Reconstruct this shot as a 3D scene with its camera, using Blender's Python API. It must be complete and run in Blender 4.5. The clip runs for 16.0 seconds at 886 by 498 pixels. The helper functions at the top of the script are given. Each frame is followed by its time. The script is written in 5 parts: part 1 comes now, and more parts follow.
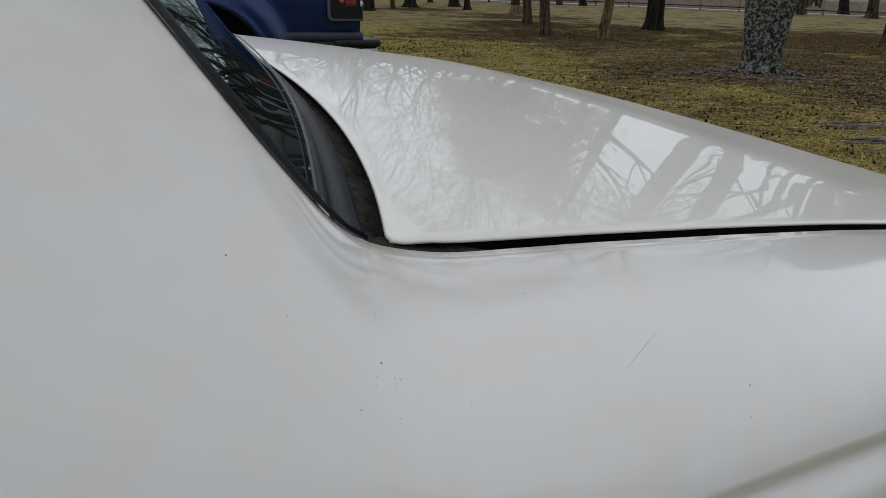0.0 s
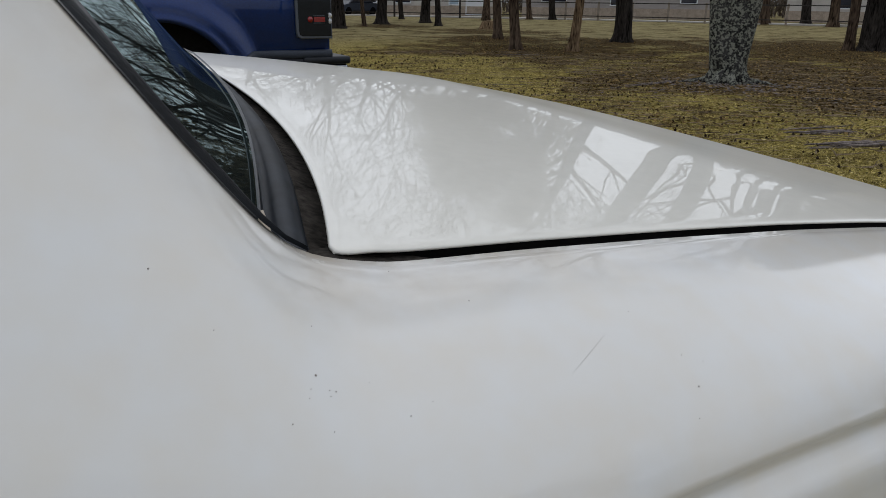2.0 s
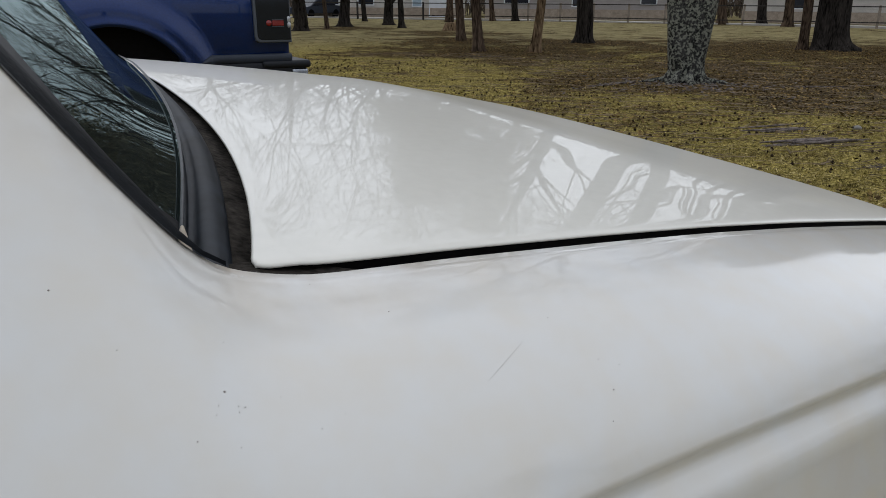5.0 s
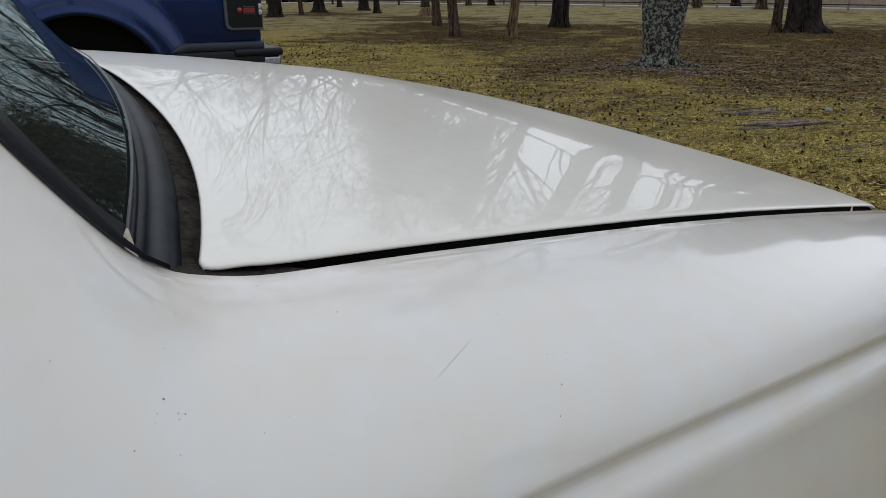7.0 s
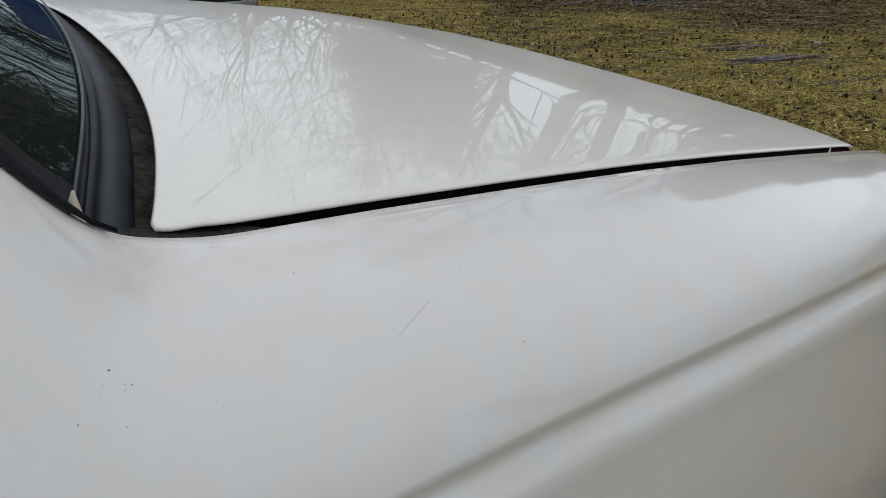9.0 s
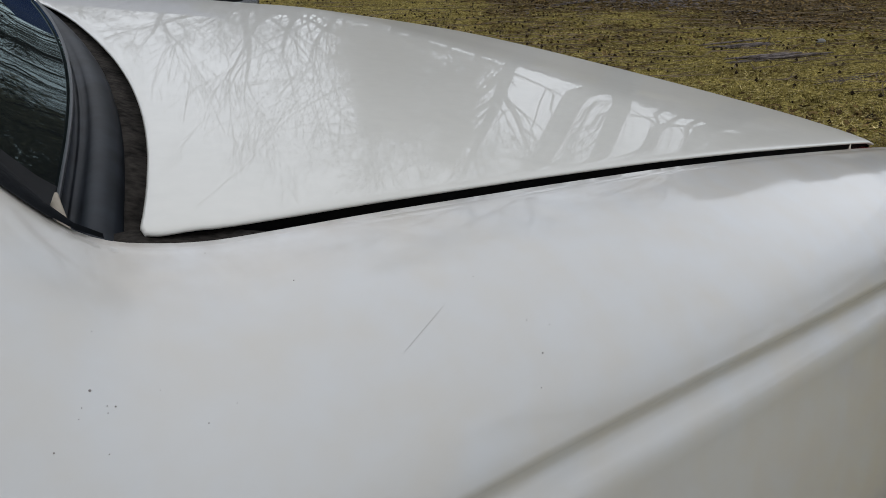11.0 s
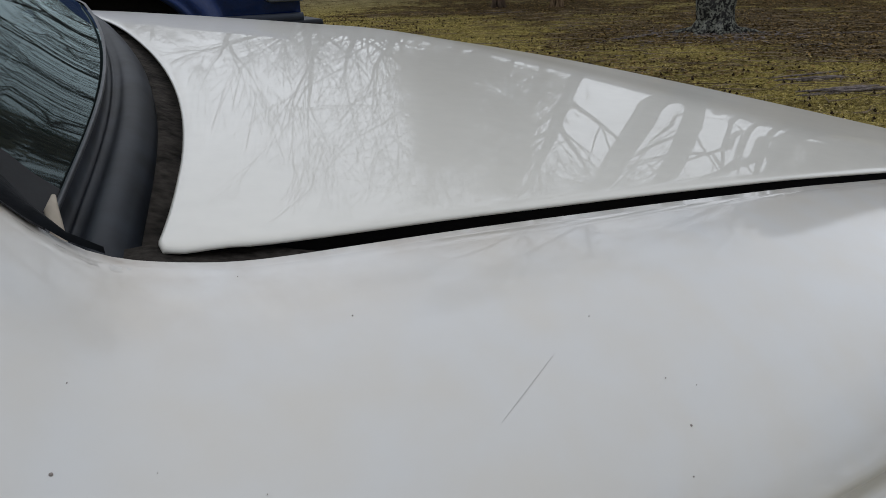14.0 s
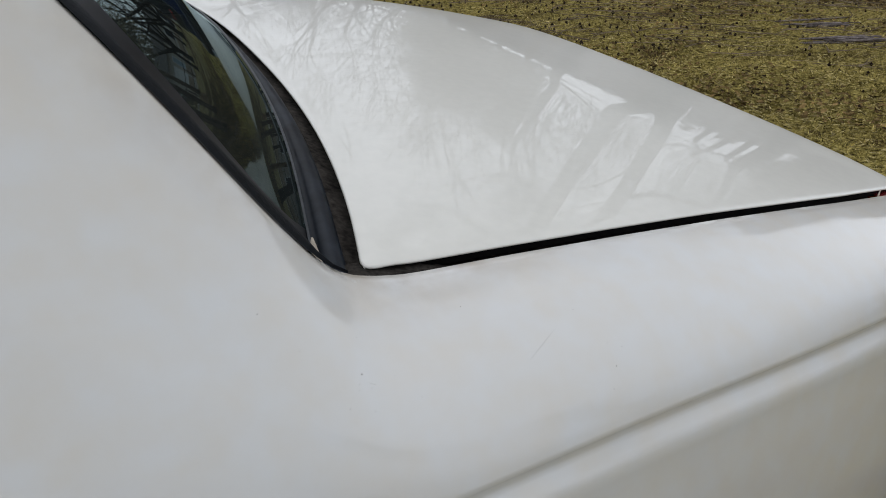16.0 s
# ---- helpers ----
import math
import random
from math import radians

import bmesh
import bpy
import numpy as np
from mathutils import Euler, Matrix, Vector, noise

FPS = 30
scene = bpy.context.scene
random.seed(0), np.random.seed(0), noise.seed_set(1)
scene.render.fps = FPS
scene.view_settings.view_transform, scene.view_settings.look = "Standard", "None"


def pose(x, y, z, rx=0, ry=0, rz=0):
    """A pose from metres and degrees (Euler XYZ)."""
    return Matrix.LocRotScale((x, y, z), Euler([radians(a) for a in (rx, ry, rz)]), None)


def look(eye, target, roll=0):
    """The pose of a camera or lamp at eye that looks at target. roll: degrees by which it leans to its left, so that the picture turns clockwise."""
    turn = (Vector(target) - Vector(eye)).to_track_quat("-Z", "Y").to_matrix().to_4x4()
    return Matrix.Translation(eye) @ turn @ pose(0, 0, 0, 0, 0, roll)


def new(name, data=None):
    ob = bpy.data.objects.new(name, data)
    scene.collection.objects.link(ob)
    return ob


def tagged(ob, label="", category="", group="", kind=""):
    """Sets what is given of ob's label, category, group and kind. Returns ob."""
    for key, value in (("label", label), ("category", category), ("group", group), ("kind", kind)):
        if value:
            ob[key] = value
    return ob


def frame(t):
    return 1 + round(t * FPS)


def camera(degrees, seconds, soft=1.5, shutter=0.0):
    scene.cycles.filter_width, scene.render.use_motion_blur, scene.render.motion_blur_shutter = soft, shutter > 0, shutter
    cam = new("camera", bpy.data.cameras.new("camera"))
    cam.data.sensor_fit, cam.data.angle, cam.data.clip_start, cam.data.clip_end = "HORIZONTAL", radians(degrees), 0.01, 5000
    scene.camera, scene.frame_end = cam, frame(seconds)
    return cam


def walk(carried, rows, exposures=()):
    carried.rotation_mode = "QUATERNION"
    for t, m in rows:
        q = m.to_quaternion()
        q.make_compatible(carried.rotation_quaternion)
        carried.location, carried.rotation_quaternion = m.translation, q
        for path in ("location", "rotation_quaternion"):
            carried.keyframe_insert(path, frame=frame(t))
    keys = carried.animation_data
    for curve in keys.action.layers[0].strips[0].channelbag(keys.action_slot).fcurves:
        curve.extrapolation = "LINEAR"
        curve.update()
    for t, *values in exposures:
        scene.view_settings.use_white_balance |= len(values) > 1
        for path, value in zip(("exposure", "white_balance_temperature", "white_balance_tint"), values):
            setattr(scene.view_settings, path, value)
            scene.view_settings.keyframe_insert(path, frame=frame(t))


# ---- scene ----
cam = camera(64.0, 16.0, soft=0.7)
PATH = [
    (0, (-0.161, -0.403, 1.159), (0.673, 1.274, 0.458), 1.7),
    (0.5, (-0.152, -0.412, 1.158), (0.698, 1.268, 0.484), 1.4),
    (1, (-0.146, -0.417, 1.156), (0.704, 1.267, 0.491), 0.7),
    (1.5, (-0.14, -0.412, 1.155), (0.744, 1.256, 0.493), 1.2),
    (2, (-0.139, -0.408, 1.153), (0.756, 1.255, 0.492), 0.7),
    (2.5, (-0.135, -0.41, 1.156), (0.766, 1.253, 0.504), 0.3),
    (3, (-0.129, -0.419, 1.159), (0.783, 1.242, 0.519), 0.1),
    (3.5, (-0.125, -0.421, 1.159), (0.791, 1.232, 0.506), -0.1),
    (4, (-0.121, -0.422, 1.16), (0.817, 1.217, 0.503), 0.2),
    (6.5, (-0.102, -0.435, 1.165), (0.898, 1.163, 0.497), 0.0),
    (7, (-0.096, -0.436, 1.169), (0.918, 1.143, 0.477), 0.1),
    (7.5, (-0.091, -0.433, 1.169), (0.952, 1.105, 0.43), 0.7),
    (8, (-0.083, -0.443, 1.177), (0.967, 1.068, 0.394), 0.7),
    (8.5, (-0.075, -0.437, 1.171), (0.941, 1.081, 0.356), 0.1),
    (9, (-0.073, -0.434, 1.174), (0.933, 1.074, 0.329), -0.5),
    (11.5, (-0.049, -0.38, 1.152), (0.951, 1.133, 0.309), -0.9),
    (12, (-0.022, -0.322, 1.117), (0.996, 1.189, 0.294), 1.1),
    (12.5, (-0.018, -0.32, 1.11), (0.963, 1.232, 0.316), 0.4),
    (13, (-0.017, -0.318, 1.107), (0.944, 1.252, 0.323), -0.2),
    (13.5, (-0.019, -0.315, 1.105), (0.94, 1.252, 0.315), -0.2),
    (14, (-0.029, -0.314, 1.116), (0.865, 1.309, 0.363), -1.6),
    (14.5, (-0.037, -0.337, 1.135), (0.896, 1.273, 0.403), -0.9),
    (15, (-0.056, -0.344, 1.143), (0.892, 1.238, 0.367), -0.2),
    (15.5, (-0.103, -0.405, 1.204), (0.821, 1.172, 0.393), -0.6),
    (16, (-0.204, -0.509, 1.326), (0.651, 1.016, 0.354), 1.7),
]
walk(cam, [(t, look(eye, target, roll)) for t, eye, target, roll in PATH], [(0, -0.10), (0.5, 0.02), (1, 0.04), (3, 0.06), (6.5, 0.11), (7.5, 0.05), (9, 0.02), (11.5, -0.09), (12.5, -0.22), (14, -0.13), (14.5, -0.02), (15, 0.05), (16, 0.1)])

# ---- sky and light: a bright overcast day ----
world = bpy.data.worlds.new("overcast_sky")
scene.world = world
world.use_nodes = True
wn = world.node_tree
wn.nodes.clear()
sky = wn.nodes.new("ShaderNodeTexSky")
sky.sky_type, sky.sun_disc = "NISHITA", False
sky.sun_elevation, sky.sun_rotation = radians(55), radians(20)
sky.air_density, sky.dust_density, sky.ozone_density = 1.0, 1.5, 1.0
grey_sky = wn.nodes.new("ShaderNodeHueSaturation")
grey_sky.inputs["Saturation"].default_value = 0.22
cloud_at = wn.nodes.new("ShaderNodeTexCoord")
cloud = wn.nodes.new("ShaderNodeTexNoise")
cloud.inputs["Scale"].default_value, cloud.inputs["Detail"].default_value = 1.8, 5
cloud_range = wn.nodes.new("ShaderNodeMapRange")
cloud_range.inputs["To Min"].default_value, cloud_range.inputs["To Max"].default_value = 0.5, 1.55
cloud_mix = wn.nodes.new("ShaderNodeMix")
cloud_mix.data_type, cloud_mix.blend_type = "RGBA", "MULTIPLY"
cloud_mix.inputs[0].default_value = 1.0
background = wn.nodes.new("ShaderNodeBackground")
background.inputs["Strength"].default_value = 0.119
world_out = wn.nodes.new("ShaderNodeOutputWorld")
wn.links.new(sky.outputs[0], grey_sky.inputs["Color"])
wn.links.new(cloud_at.outputs["Generated"], cloud.inputs["Vector"])
wn.links.new(cloud.outputs["Fac"], cloud_range.inputs["Value"])
cover = wn.nodes.new("ShaderNodeMix")
cover.data_type = "RGBA"
cover.inputs[0].default_value = 0.7
cover.inputs[7].default_value = (5.84, 6.40, 7.40, 1)
wn.links.new(grey_sky.outputs[0], cover.inputs[6])
wn.links.new(cover.outputs[2], cloud_mix.inputs[6])
wn.links.new(cloud_range.outputs[0], cloud_mix.inputs[7])
wn.links.new(cloud_mix.outputs[2], background.inputs["Color"])
wn.links.new(background.outputs[0], world_out.inputs[0])

sun = new("sun", bpy.data.lights.new("sun", "SUN"))
sun.data.energy, sun.data.angle, sun.data.color = 0.6, radians(140), (1.0, 0.98, 0.95)
sun.matrix_world = look((3, 9, 18), (0, 0, 0))


# ---- materials ----
def material(name, color, rough=0.5, metal=0.0, coat=0.0, spread=0.12, scale=6.0, fine=90.0, bump=0.0, second=None, coords="Object", rand=0.0, spec=0.5, stretch=None):
    """A surface whose colour drifts at two scales, with fine relief."""
    m = bpy.data.materials.new(name)
    m.use_nodes = True
    t = m.node_tree
    b = t.nodes["Principled BSDF"]
    at = t.nodes.new("ShaderNodeTexCoord")
    big = t.nodes.new("ShaderNodeTexNoise")
    big.inputs["Scale"].default_value, big.inputs["Detail"].default_value = scale, 5
    small = t.nodes.new("ShaderNodeTexNoise")
    small.inputs["Scale"].default_value, small.inputs["Detail"].default_value = fine, 3
    both = t.nodes.new("ShaderNodeMath")
    both.operation = "ADD"
    half = t.nodes.new("ShaderNodeMath")
    half.operation, half.inputs[1].default_value = "MULTIPLY", 0.5
    ramp = t.nodes.new("ShaderNodeValToRGB")
    lo = [max(0, c * (1 - spread)) for c in color]
    hi = [min(1, c * (1 + spread)) for c in (second or color)]
    ramp.color_ramp.elements[0].color, ramp.color_ramp.elements[0].position = (*lo, 1), 0.36
    ramp.color_ramp.elements[1].color, ramp.color_ramp.elements[1].position = (*hi, 1), 0.64
    vector = at.outputs[coords]
    if stretch:
        grain = t.nodes.new("ShaderNodeMapping")
        grain.inputs["Scale"].default_value = stretch
        t.links.new(vector, grain.inputs["Vector"])
        vector = grain.outputs[0]
    for n in (big, small):
        t.links.new(vector, n.inputs["Vector"])
    t.links.new(big.outputs["Fac"], both.inputs[0])
    t.links.new(small.outputs["Fac"], both.inputs[1])
    t.links.new(both.outputs[0], half.inputs[0])
    t.links.new(half.outputs[0], ramp.inputs[0])
    last = ramp.outputs[0]
    if rand:
        info = t.nodes.new("ShaderNodeNewGeometry")
        vary = t.nodes.new("ShaderNodeHueSaturation")
        rng = t.nodes.new("ShaderNodeMapRange")
        rng.inputs["To Min"].default_value, rng.inputs["To Max"].default_value = 1 - rand, 1 + rand
        t.links.new(info.outputs["Random Per Island"], rng.inputs["Value"])
        t.links.new(rng.outputs[0], vary.inputs["Value"])
        t.links.new(last, vary.inputs["Color"])
        last = vary.outputs[0]
    t.links.new(last, b.inputs["Base Color"])
    b.inputs["Roughness"].default_value, b.inputs["Metallic"].default_value = rough, metal
    b.inputs["Specular IOR Level"].default_value = spec
    b.inputs["Coat Weight"].default_value, b.inputs["Coat Roughness"].default_value = coat, 0.03
    if bump:
        bp = t.nodes.new("ShaderNodeBump")
        bp.inputs["Strength"].default_value, bp.inputs["Distance"].default_value = bump, 0.01
        t.links.new(half.outputs[0], bp.inputs["Height"])
        t.links.new(bp.outputs[0], b.inputs["Normal"])
    return m


def clear_glass(name, tint):
    m = bpy.data.materials.new(name)
    m.use_nodes = True
    t = m.node_tree
    t.nodes.clear()
    out = t.nodes.new("ShaderNodeOutputMaterial")
    mix = t.nodes.new("ShaderNodeMixShader")
    fres = t.nodes.new("ShaderNodeFresnel")
    fres.inputs["IOR"].default_value = 1.48
    clear = t.nodes.new("ShaderNodeBsdfTransparent")
    clear.inputs["Color"].default_value = (*tint, 1)
    shine = t.nodes.new("ShaderNodeBsdfGlossy")
    shine.inputs["Roughness"].default_value = 0.02
    shine.inputs["Color"].default_value = (0.53, 0.66, 0.67, 1)
    film = t.nodes.new("ShaderNodeBsdfDiffuse")
    film.inputs["Color"].default_value = (0.30, 0.36, 0.35, 1)
    dust = t.nodes.new("ShaderNodeMixShader")
    grime = t.nodes.new("ShaderNodeTexNoise")
    grime.inputs["Scale"].default_value, grime.inputs["Detail"].default_value = 7, 6
    amount = t.nodes.new("ShaderNodeMapRange")
    amount.inputs["To Min"].default_value, amount.inputs["To Max"].default_value = 0.01, 0.07
    t.links.new(grime.outputs["Fac"], amount.inputs["Value"])
    t.links.new(amount.outputs[0], dust.inputs[0])
    t.links.new(clear.outputs[0], dust.inputs[1])
    t.links.new(film.outputs[0], dust.inputs[2])
    t.links.new(fres.outputs[0], mix.inputs[0])
    t.links.new(dust.outputs[0], mix.inputs[1])
    t.links.new(shine.outputs[0], mix.inputs[2])
    t.links.new(mix.outputs[0], out.inputs[0])
    return m


PAINT = material("pearl_white_paint", (0.718, 0.690, 0.615), 0.35, 0.0, 0.54, 0.03, 4, 60, spec=0.35)
PAINT.node_tree.nodes["Principled BSDF"].inputs["Coat IOR"].default_value = 1.5
PAINT.node_tree.nodes["Principled BSDF"].inputs["Coat Roughness"].default_value = 0.008
# Flank copy of the paint; its warm-to-cool drift imitates reflected trees and sky.
PAINT_FLANK = material("flank_paint_reflection_tint", (0.678, 0.632, 0.552), 0.38, 0.0, 1.0, 0.02, 2.2, 25, second=(0.660, 0.652, 0.625))
PAINT_FLANK.node_tree.nodes["Principled BSDF"].inputs["Coat IOR"].default_value = 1.5
PAINT_FLANK.node_tree.nodes["Principled BSDF"].inputs["Coat Roughness"].default_value = 0.05


def add_grime_and_reflection(m, tint, most):
    """Dried grime, and a patch partly of painted reflection, where the mesh's own grime attribute says so, broken up by
    noise.
    """
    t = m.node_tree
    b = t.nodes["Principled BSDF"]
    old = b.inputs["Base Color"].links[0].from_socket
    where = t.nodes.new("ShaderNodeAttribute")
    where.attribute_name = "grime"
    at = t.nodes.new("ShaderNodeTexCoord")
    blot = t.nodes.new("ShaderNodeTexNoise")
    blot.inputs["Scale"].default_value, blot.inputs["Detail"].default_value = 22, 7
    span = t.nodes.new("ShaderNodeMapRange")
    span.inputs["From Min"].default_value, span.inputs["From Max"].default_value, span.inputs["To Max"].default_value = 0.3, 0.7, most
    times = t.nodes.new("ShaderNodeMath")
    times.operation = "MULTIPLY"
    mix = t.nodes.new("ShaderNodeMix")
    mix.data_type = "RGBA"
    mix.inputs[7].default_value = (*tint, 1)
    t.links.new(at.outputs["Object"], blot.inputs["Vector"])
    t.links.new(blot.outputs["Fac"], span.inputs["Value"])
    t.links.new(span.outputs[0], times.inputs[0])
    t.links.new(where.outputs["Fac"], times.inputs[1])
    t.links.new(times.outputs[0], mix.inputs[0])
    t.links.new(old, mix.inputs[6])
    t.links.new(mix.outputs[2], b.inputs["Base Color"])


add_grime_and_reflection(PAINT_FLANK, (0.40, 0.335, 0.255), 0.95)

# Near-black that paints the shade inside the lid gap and the wheel well.
BLACK_GAP = material("recess_shade_black", (0.006, 0.0055, 0.0055), 0.8, spread=0.3, fine=40, spec=0.1)
RUBBER = material("weathered_rubber", (0.0035, 0.0045, 0.006), 0.55, spread=0.5, scale=14, fine=200, bump=0.15, spec=0.09)
MOULD = material("blue_grey_rubber", (0.002, 0.0030, 0.0046), 0.5, spread=0.4, scale=11, fine=45, bump=0.02, second=(0.0125, 0.0155, 0.0205), spec=0.13)
RUBBER_PALE = material("faded_rubber", (0.012, 0.014, 0.018), 0.45, spread=0.25, scale=14, fine=120, bump=0.04, second=(0.028, 0.031, 0.036), spec=0.3)
DUSTY = material("dusty_plastic", (0.020, 0.0175, 0.015), 0.95, spread=0.35, scale=30, fine=140, bump=0.3, second=(0.046, 0.040, 0.034), spec=0.05)
DUST_PALE = material("grey_brown_dust", (0.018, 0.0155, 0.013), 0.95, spread=0.3, scale=40, fine=220, bump=0.25, second=(0.040, 0.035, 0.030), spec=0.05)
FRIT = material("black_glass_edge", (0.006, 0.0065, 0.008), 0.35, spread=0.4, scale=60, fine=400, spec=0.15)
BEIGE = material("dried_sealant", (0.42, 0.36, 0.28), 0.7, spread=0.2, scale=60)
GLASS = clear_glass("tinted_glass", (0.22, 0.30, 0.27))
CABIN = material("grey_cabin_cloth", (0.02, 0.02, 0.021), 0.9, spread=0.25, fine=300, bump=0.2)
CABIN_PALE = material("beige_cabin_cloth", (0.05, 0.046, 0.04), 0.9, spread=0.2, fine=300, bump=0.2)
RED_LENS = material("red_lens", (0.22, 0.012, 0.012), 0.25, coat=0.4, spread=0.2)
TYRE = material("tyre_rubber", (0.003, 0.003, 0.0033), 0.9, spread=0.3, fine=60, bump=0.2, spec=0.05)
ALLOY = material("alloy_metal", (0.45, 0.46, 0.48), 0.3, 0.9, spread=0.1)
CHROME = material("chrome", (0.34, 0.35, 0.37), 0.25, 1.0, spread=0.1)
BLUE = material("dark_blue_paint", (0.0045, 0.020, 0.092), 0.4, 0.7, 0.6, 0.15, 3, 80, spec=0.12)
CLAD = material("grey_cladding", (0.022, 0.028, 0.042), 0.45, spread=0.2, fine=150, bump=0.1, spec=0.35)
BLACK_PLASTIC = material("black_plastic", (0.006, 0.0075, 0.011), 0.45, spread=0.3, fine=150, bump=0.1, spec=0.3)
SMOKE = material("smoked_lens", (0.005, 0.007, 0.010), 0.3, coat=0.2, spread=0.3, spec=0.2)
LAMP_FRAME = material("grey_lamp_frame", (0.075, 0.085, 0.10), 0.4, spread=0.1, spec=0.4)
CLEAR_LENS = material("clear_lens", (0.45, 0.46, 0.48), 0.15, coat=0.6, spread=0.2)


# ---- mesh helpers ----
def part(name, bm, mat, parent, label=""):
    """Links a bmesh as one mesh object, under a thing or a part."""
    me = bpy.data.meshes.new(name)
    bmesh.ops.recalc_face_normals(bm, faces=bm.faces) if len(bm.faces) < 30000 else None
    bm.to_mesh(me)
    bm.free()
    me.materials.append(mat)
    ob = new(name, me)
    if parent is not None:
        ob.parent = parent
    return tagged(ob, label) if label else ob


def raw(name, verts, faces, mat, parent=None, smooth=True):
    me = bpy.data.meshes.new(name)
    me.from_pydata(verts, [], faces)
    me.materials.append(mat)
    if smooth:
        me.shade_smooth()
    ob = new(name, me)
    if parent is not None:
        ob.parent = parent
    return ob


def smooth(bm):
    for f in bm.faces:
        f.smooth = True
    return bm


def sheet(fn, nu, nv):
    """A grid of points fn(u, v), u and v from 0 to 1."""
    bm = bmesh.new()
    g = [[bm.verts.new(fn(i / nu, j / nv)) for j in range(nv + 1)] for i in range(nu + 1)]
    for i in range(nu):
        for j in range(nv):
            bm.faces.new((g[i][j], g[i + 1][j], g[i + 1][j + 1], g[i][j + 1]))
    return smooth(bm)


def box(bm, cx, cy, cz, sx, sy, sz, bevel=0.0, m=None):
    r = bmesh.ops.create_cube(bm, size=1, matrix=(m or Matrix()) @ Matrix.Translation((cx, cy, cz)) @ Matrix.Diagonal((sx, sy, sz, 1)))
    if bevel:
        es = list({e for v in r["verts"] for e in v.link_edges})
        bmesh.ops.bevel(bm, geom=es, offset=bevel, segments=3, profile=0.5, affect="EDGES")
    return bm


def tube(bm, pts, radii, sides=8, flat=1.0):
    """A tapered tube along points; flat squeezes it upright."""
    rings = []
    for i, p in enumerate(pts):
        p = Vector(p)
        d = (Vector(pts[min(i + 1, len(pts) - 1)]) - Vector(pts[max(i - 1, 0)])).normalized()
        a = d.cross(Vector((0, 0, 1)) if abs(d.z) < 0.9 else Vector((1, 0, 0))).normalized()
        b = d.cross(a)
        rings.append([bm.verts.new(p + a * radii[i] * math.cos(k * 2 * math.pi / sides) + b * radii[i] * flat * math.sin(k * 2 * math.pi / sides)) for k in range(sides)])
    for r0, r1 in zip(rings, rings[1:]):
        for k in range(sides):
            bm.faces.new((r0[k], r0[(k + 1) % sides], r1[(k + 1) % sides], r1[k]))
    bm.faces.new(rings[0][::-1])
    bm.faces.new(rings[-1])
    return smooth(bm)


def lathe(bm, profile, n=32, m=None):
    """Turns (radius, height) points round z."""
    m = m or Matrix()
    rings = [[bm.verts.new(m @ Vector((r * math.cos(k * 2 * math.pi / n), r * math.sin(k * 2 * math.pi / n), z))) for k in range(n)] for r, z in profile]
    for r0, r1 in zip(rings, rings[1:]):
        for k in range(n):
            bm.faces.new((r0[k], r0[(k + 1) % n], r1[(k + 1) % n], r1[k]))
    return smooth(bm)


def prism(bm, outline, y0, y1, bevel=0.0):
    """An (x, z) outline, given a depth from y0 to y1."""
    a = [bm.verts.new((x, y0, z)) for x, z in outline]
    b = [bm.verts.new((x, y1, z)) for x, z in outline]
    n = len(outline)
    fs = [bm.faces.new(a), bm.faces.new(b[::-1])]
    for i in range(n):
        fs.append(bm.faces.new((a[i], b[i], b[(i + 1) % n], a[(i + 1) % n])))
    if bevel:
        es = [e for e in bm.edges if abs(e.verts[0].co.y - e.verts[1].co.y) < 1e-6]
        bmesh.ops.bevel(bm, geom=es, offset=bevel, segments=2, profile=0.5, affect="EDGES")
    return bm


# ---- the white sedan: x runs to its tail, y across it ----
MID = 0.66                      # the car's centre line
LEAN = 0.02                    # it sits a little lower on the near side
TOP_X = [-4.1, -3.6, -2.75, -2.0, -1.0, -0.75, -0.55, -0.42, -0.345, -0.285, -0.228, -0.174, -0.123, -0.076, -0.032, 0.03, 0.15, 0.30, 0.45, 0.60, 0.75, 0.894, 0.97, 1.06, 1.12, 1.18, 1.22]
TOP_Y = [0.05, -0.0, -0.01, 0.2, 0.21, 0.2, 0.188, 0.1592, 0.1282, 0.0982, 0.0702, 0.0422, 0.0152, -0.0064, -0.017, -0.014, -0.013, -0.01, -0.006, 0.001, 0.014, 0.036, 0.048, 0.06, 0.08, 0.12, 0.17]
TOP_Z = [0.72, 0.84, 1.0, 1.44, 1.47, 1.465, 1.45, 1.42, 1.382, 1.338, 1.279, 1.210, 1.138, 1.068, 1.010, 0.9925, 0.984, 0.970, 0.954, 0.934, 0.9095, 0.882, 0.867, 0.848, 0.828, 0.80, 0.78]
CR_X = [-4.1, -0.75, -0.043, 0.22, 0.365, 0.518, 0.675, 0.837, 0.97, 1.08, 1.16, 1.22]
CR_Y = [-0.16, -0.20, -0.191, -0.183, -0.176, -0.163, -0.144, -0.116, -0.088, -0.060, -0.010, 0.06]
CR_Z = [0.66, 0.89, 0.902, 0.897, 0.885, 0.869, 0.848, 0.823, 0.80, 0.778, 0.762, 0.75]


def eased(xs, ys, x, w=0.022):
    """Table look-up, rounded off over a width of about w."""
    k = np.linspace(-2, 2, 17)
    g = np.exp(-k * k)
    return float((np.interp(x + k * w, xs, ys) * g).sum() / g.sum())


def deck_edge(x):
    return eased(TOP_X, TOP_Y, x), eased(TOP_X, TOP_Z, x)


def crease(x):
    return eased(CR_X, CR_Y, x, 0.08), eased(CR_X, CR_Z, x, 0.08)


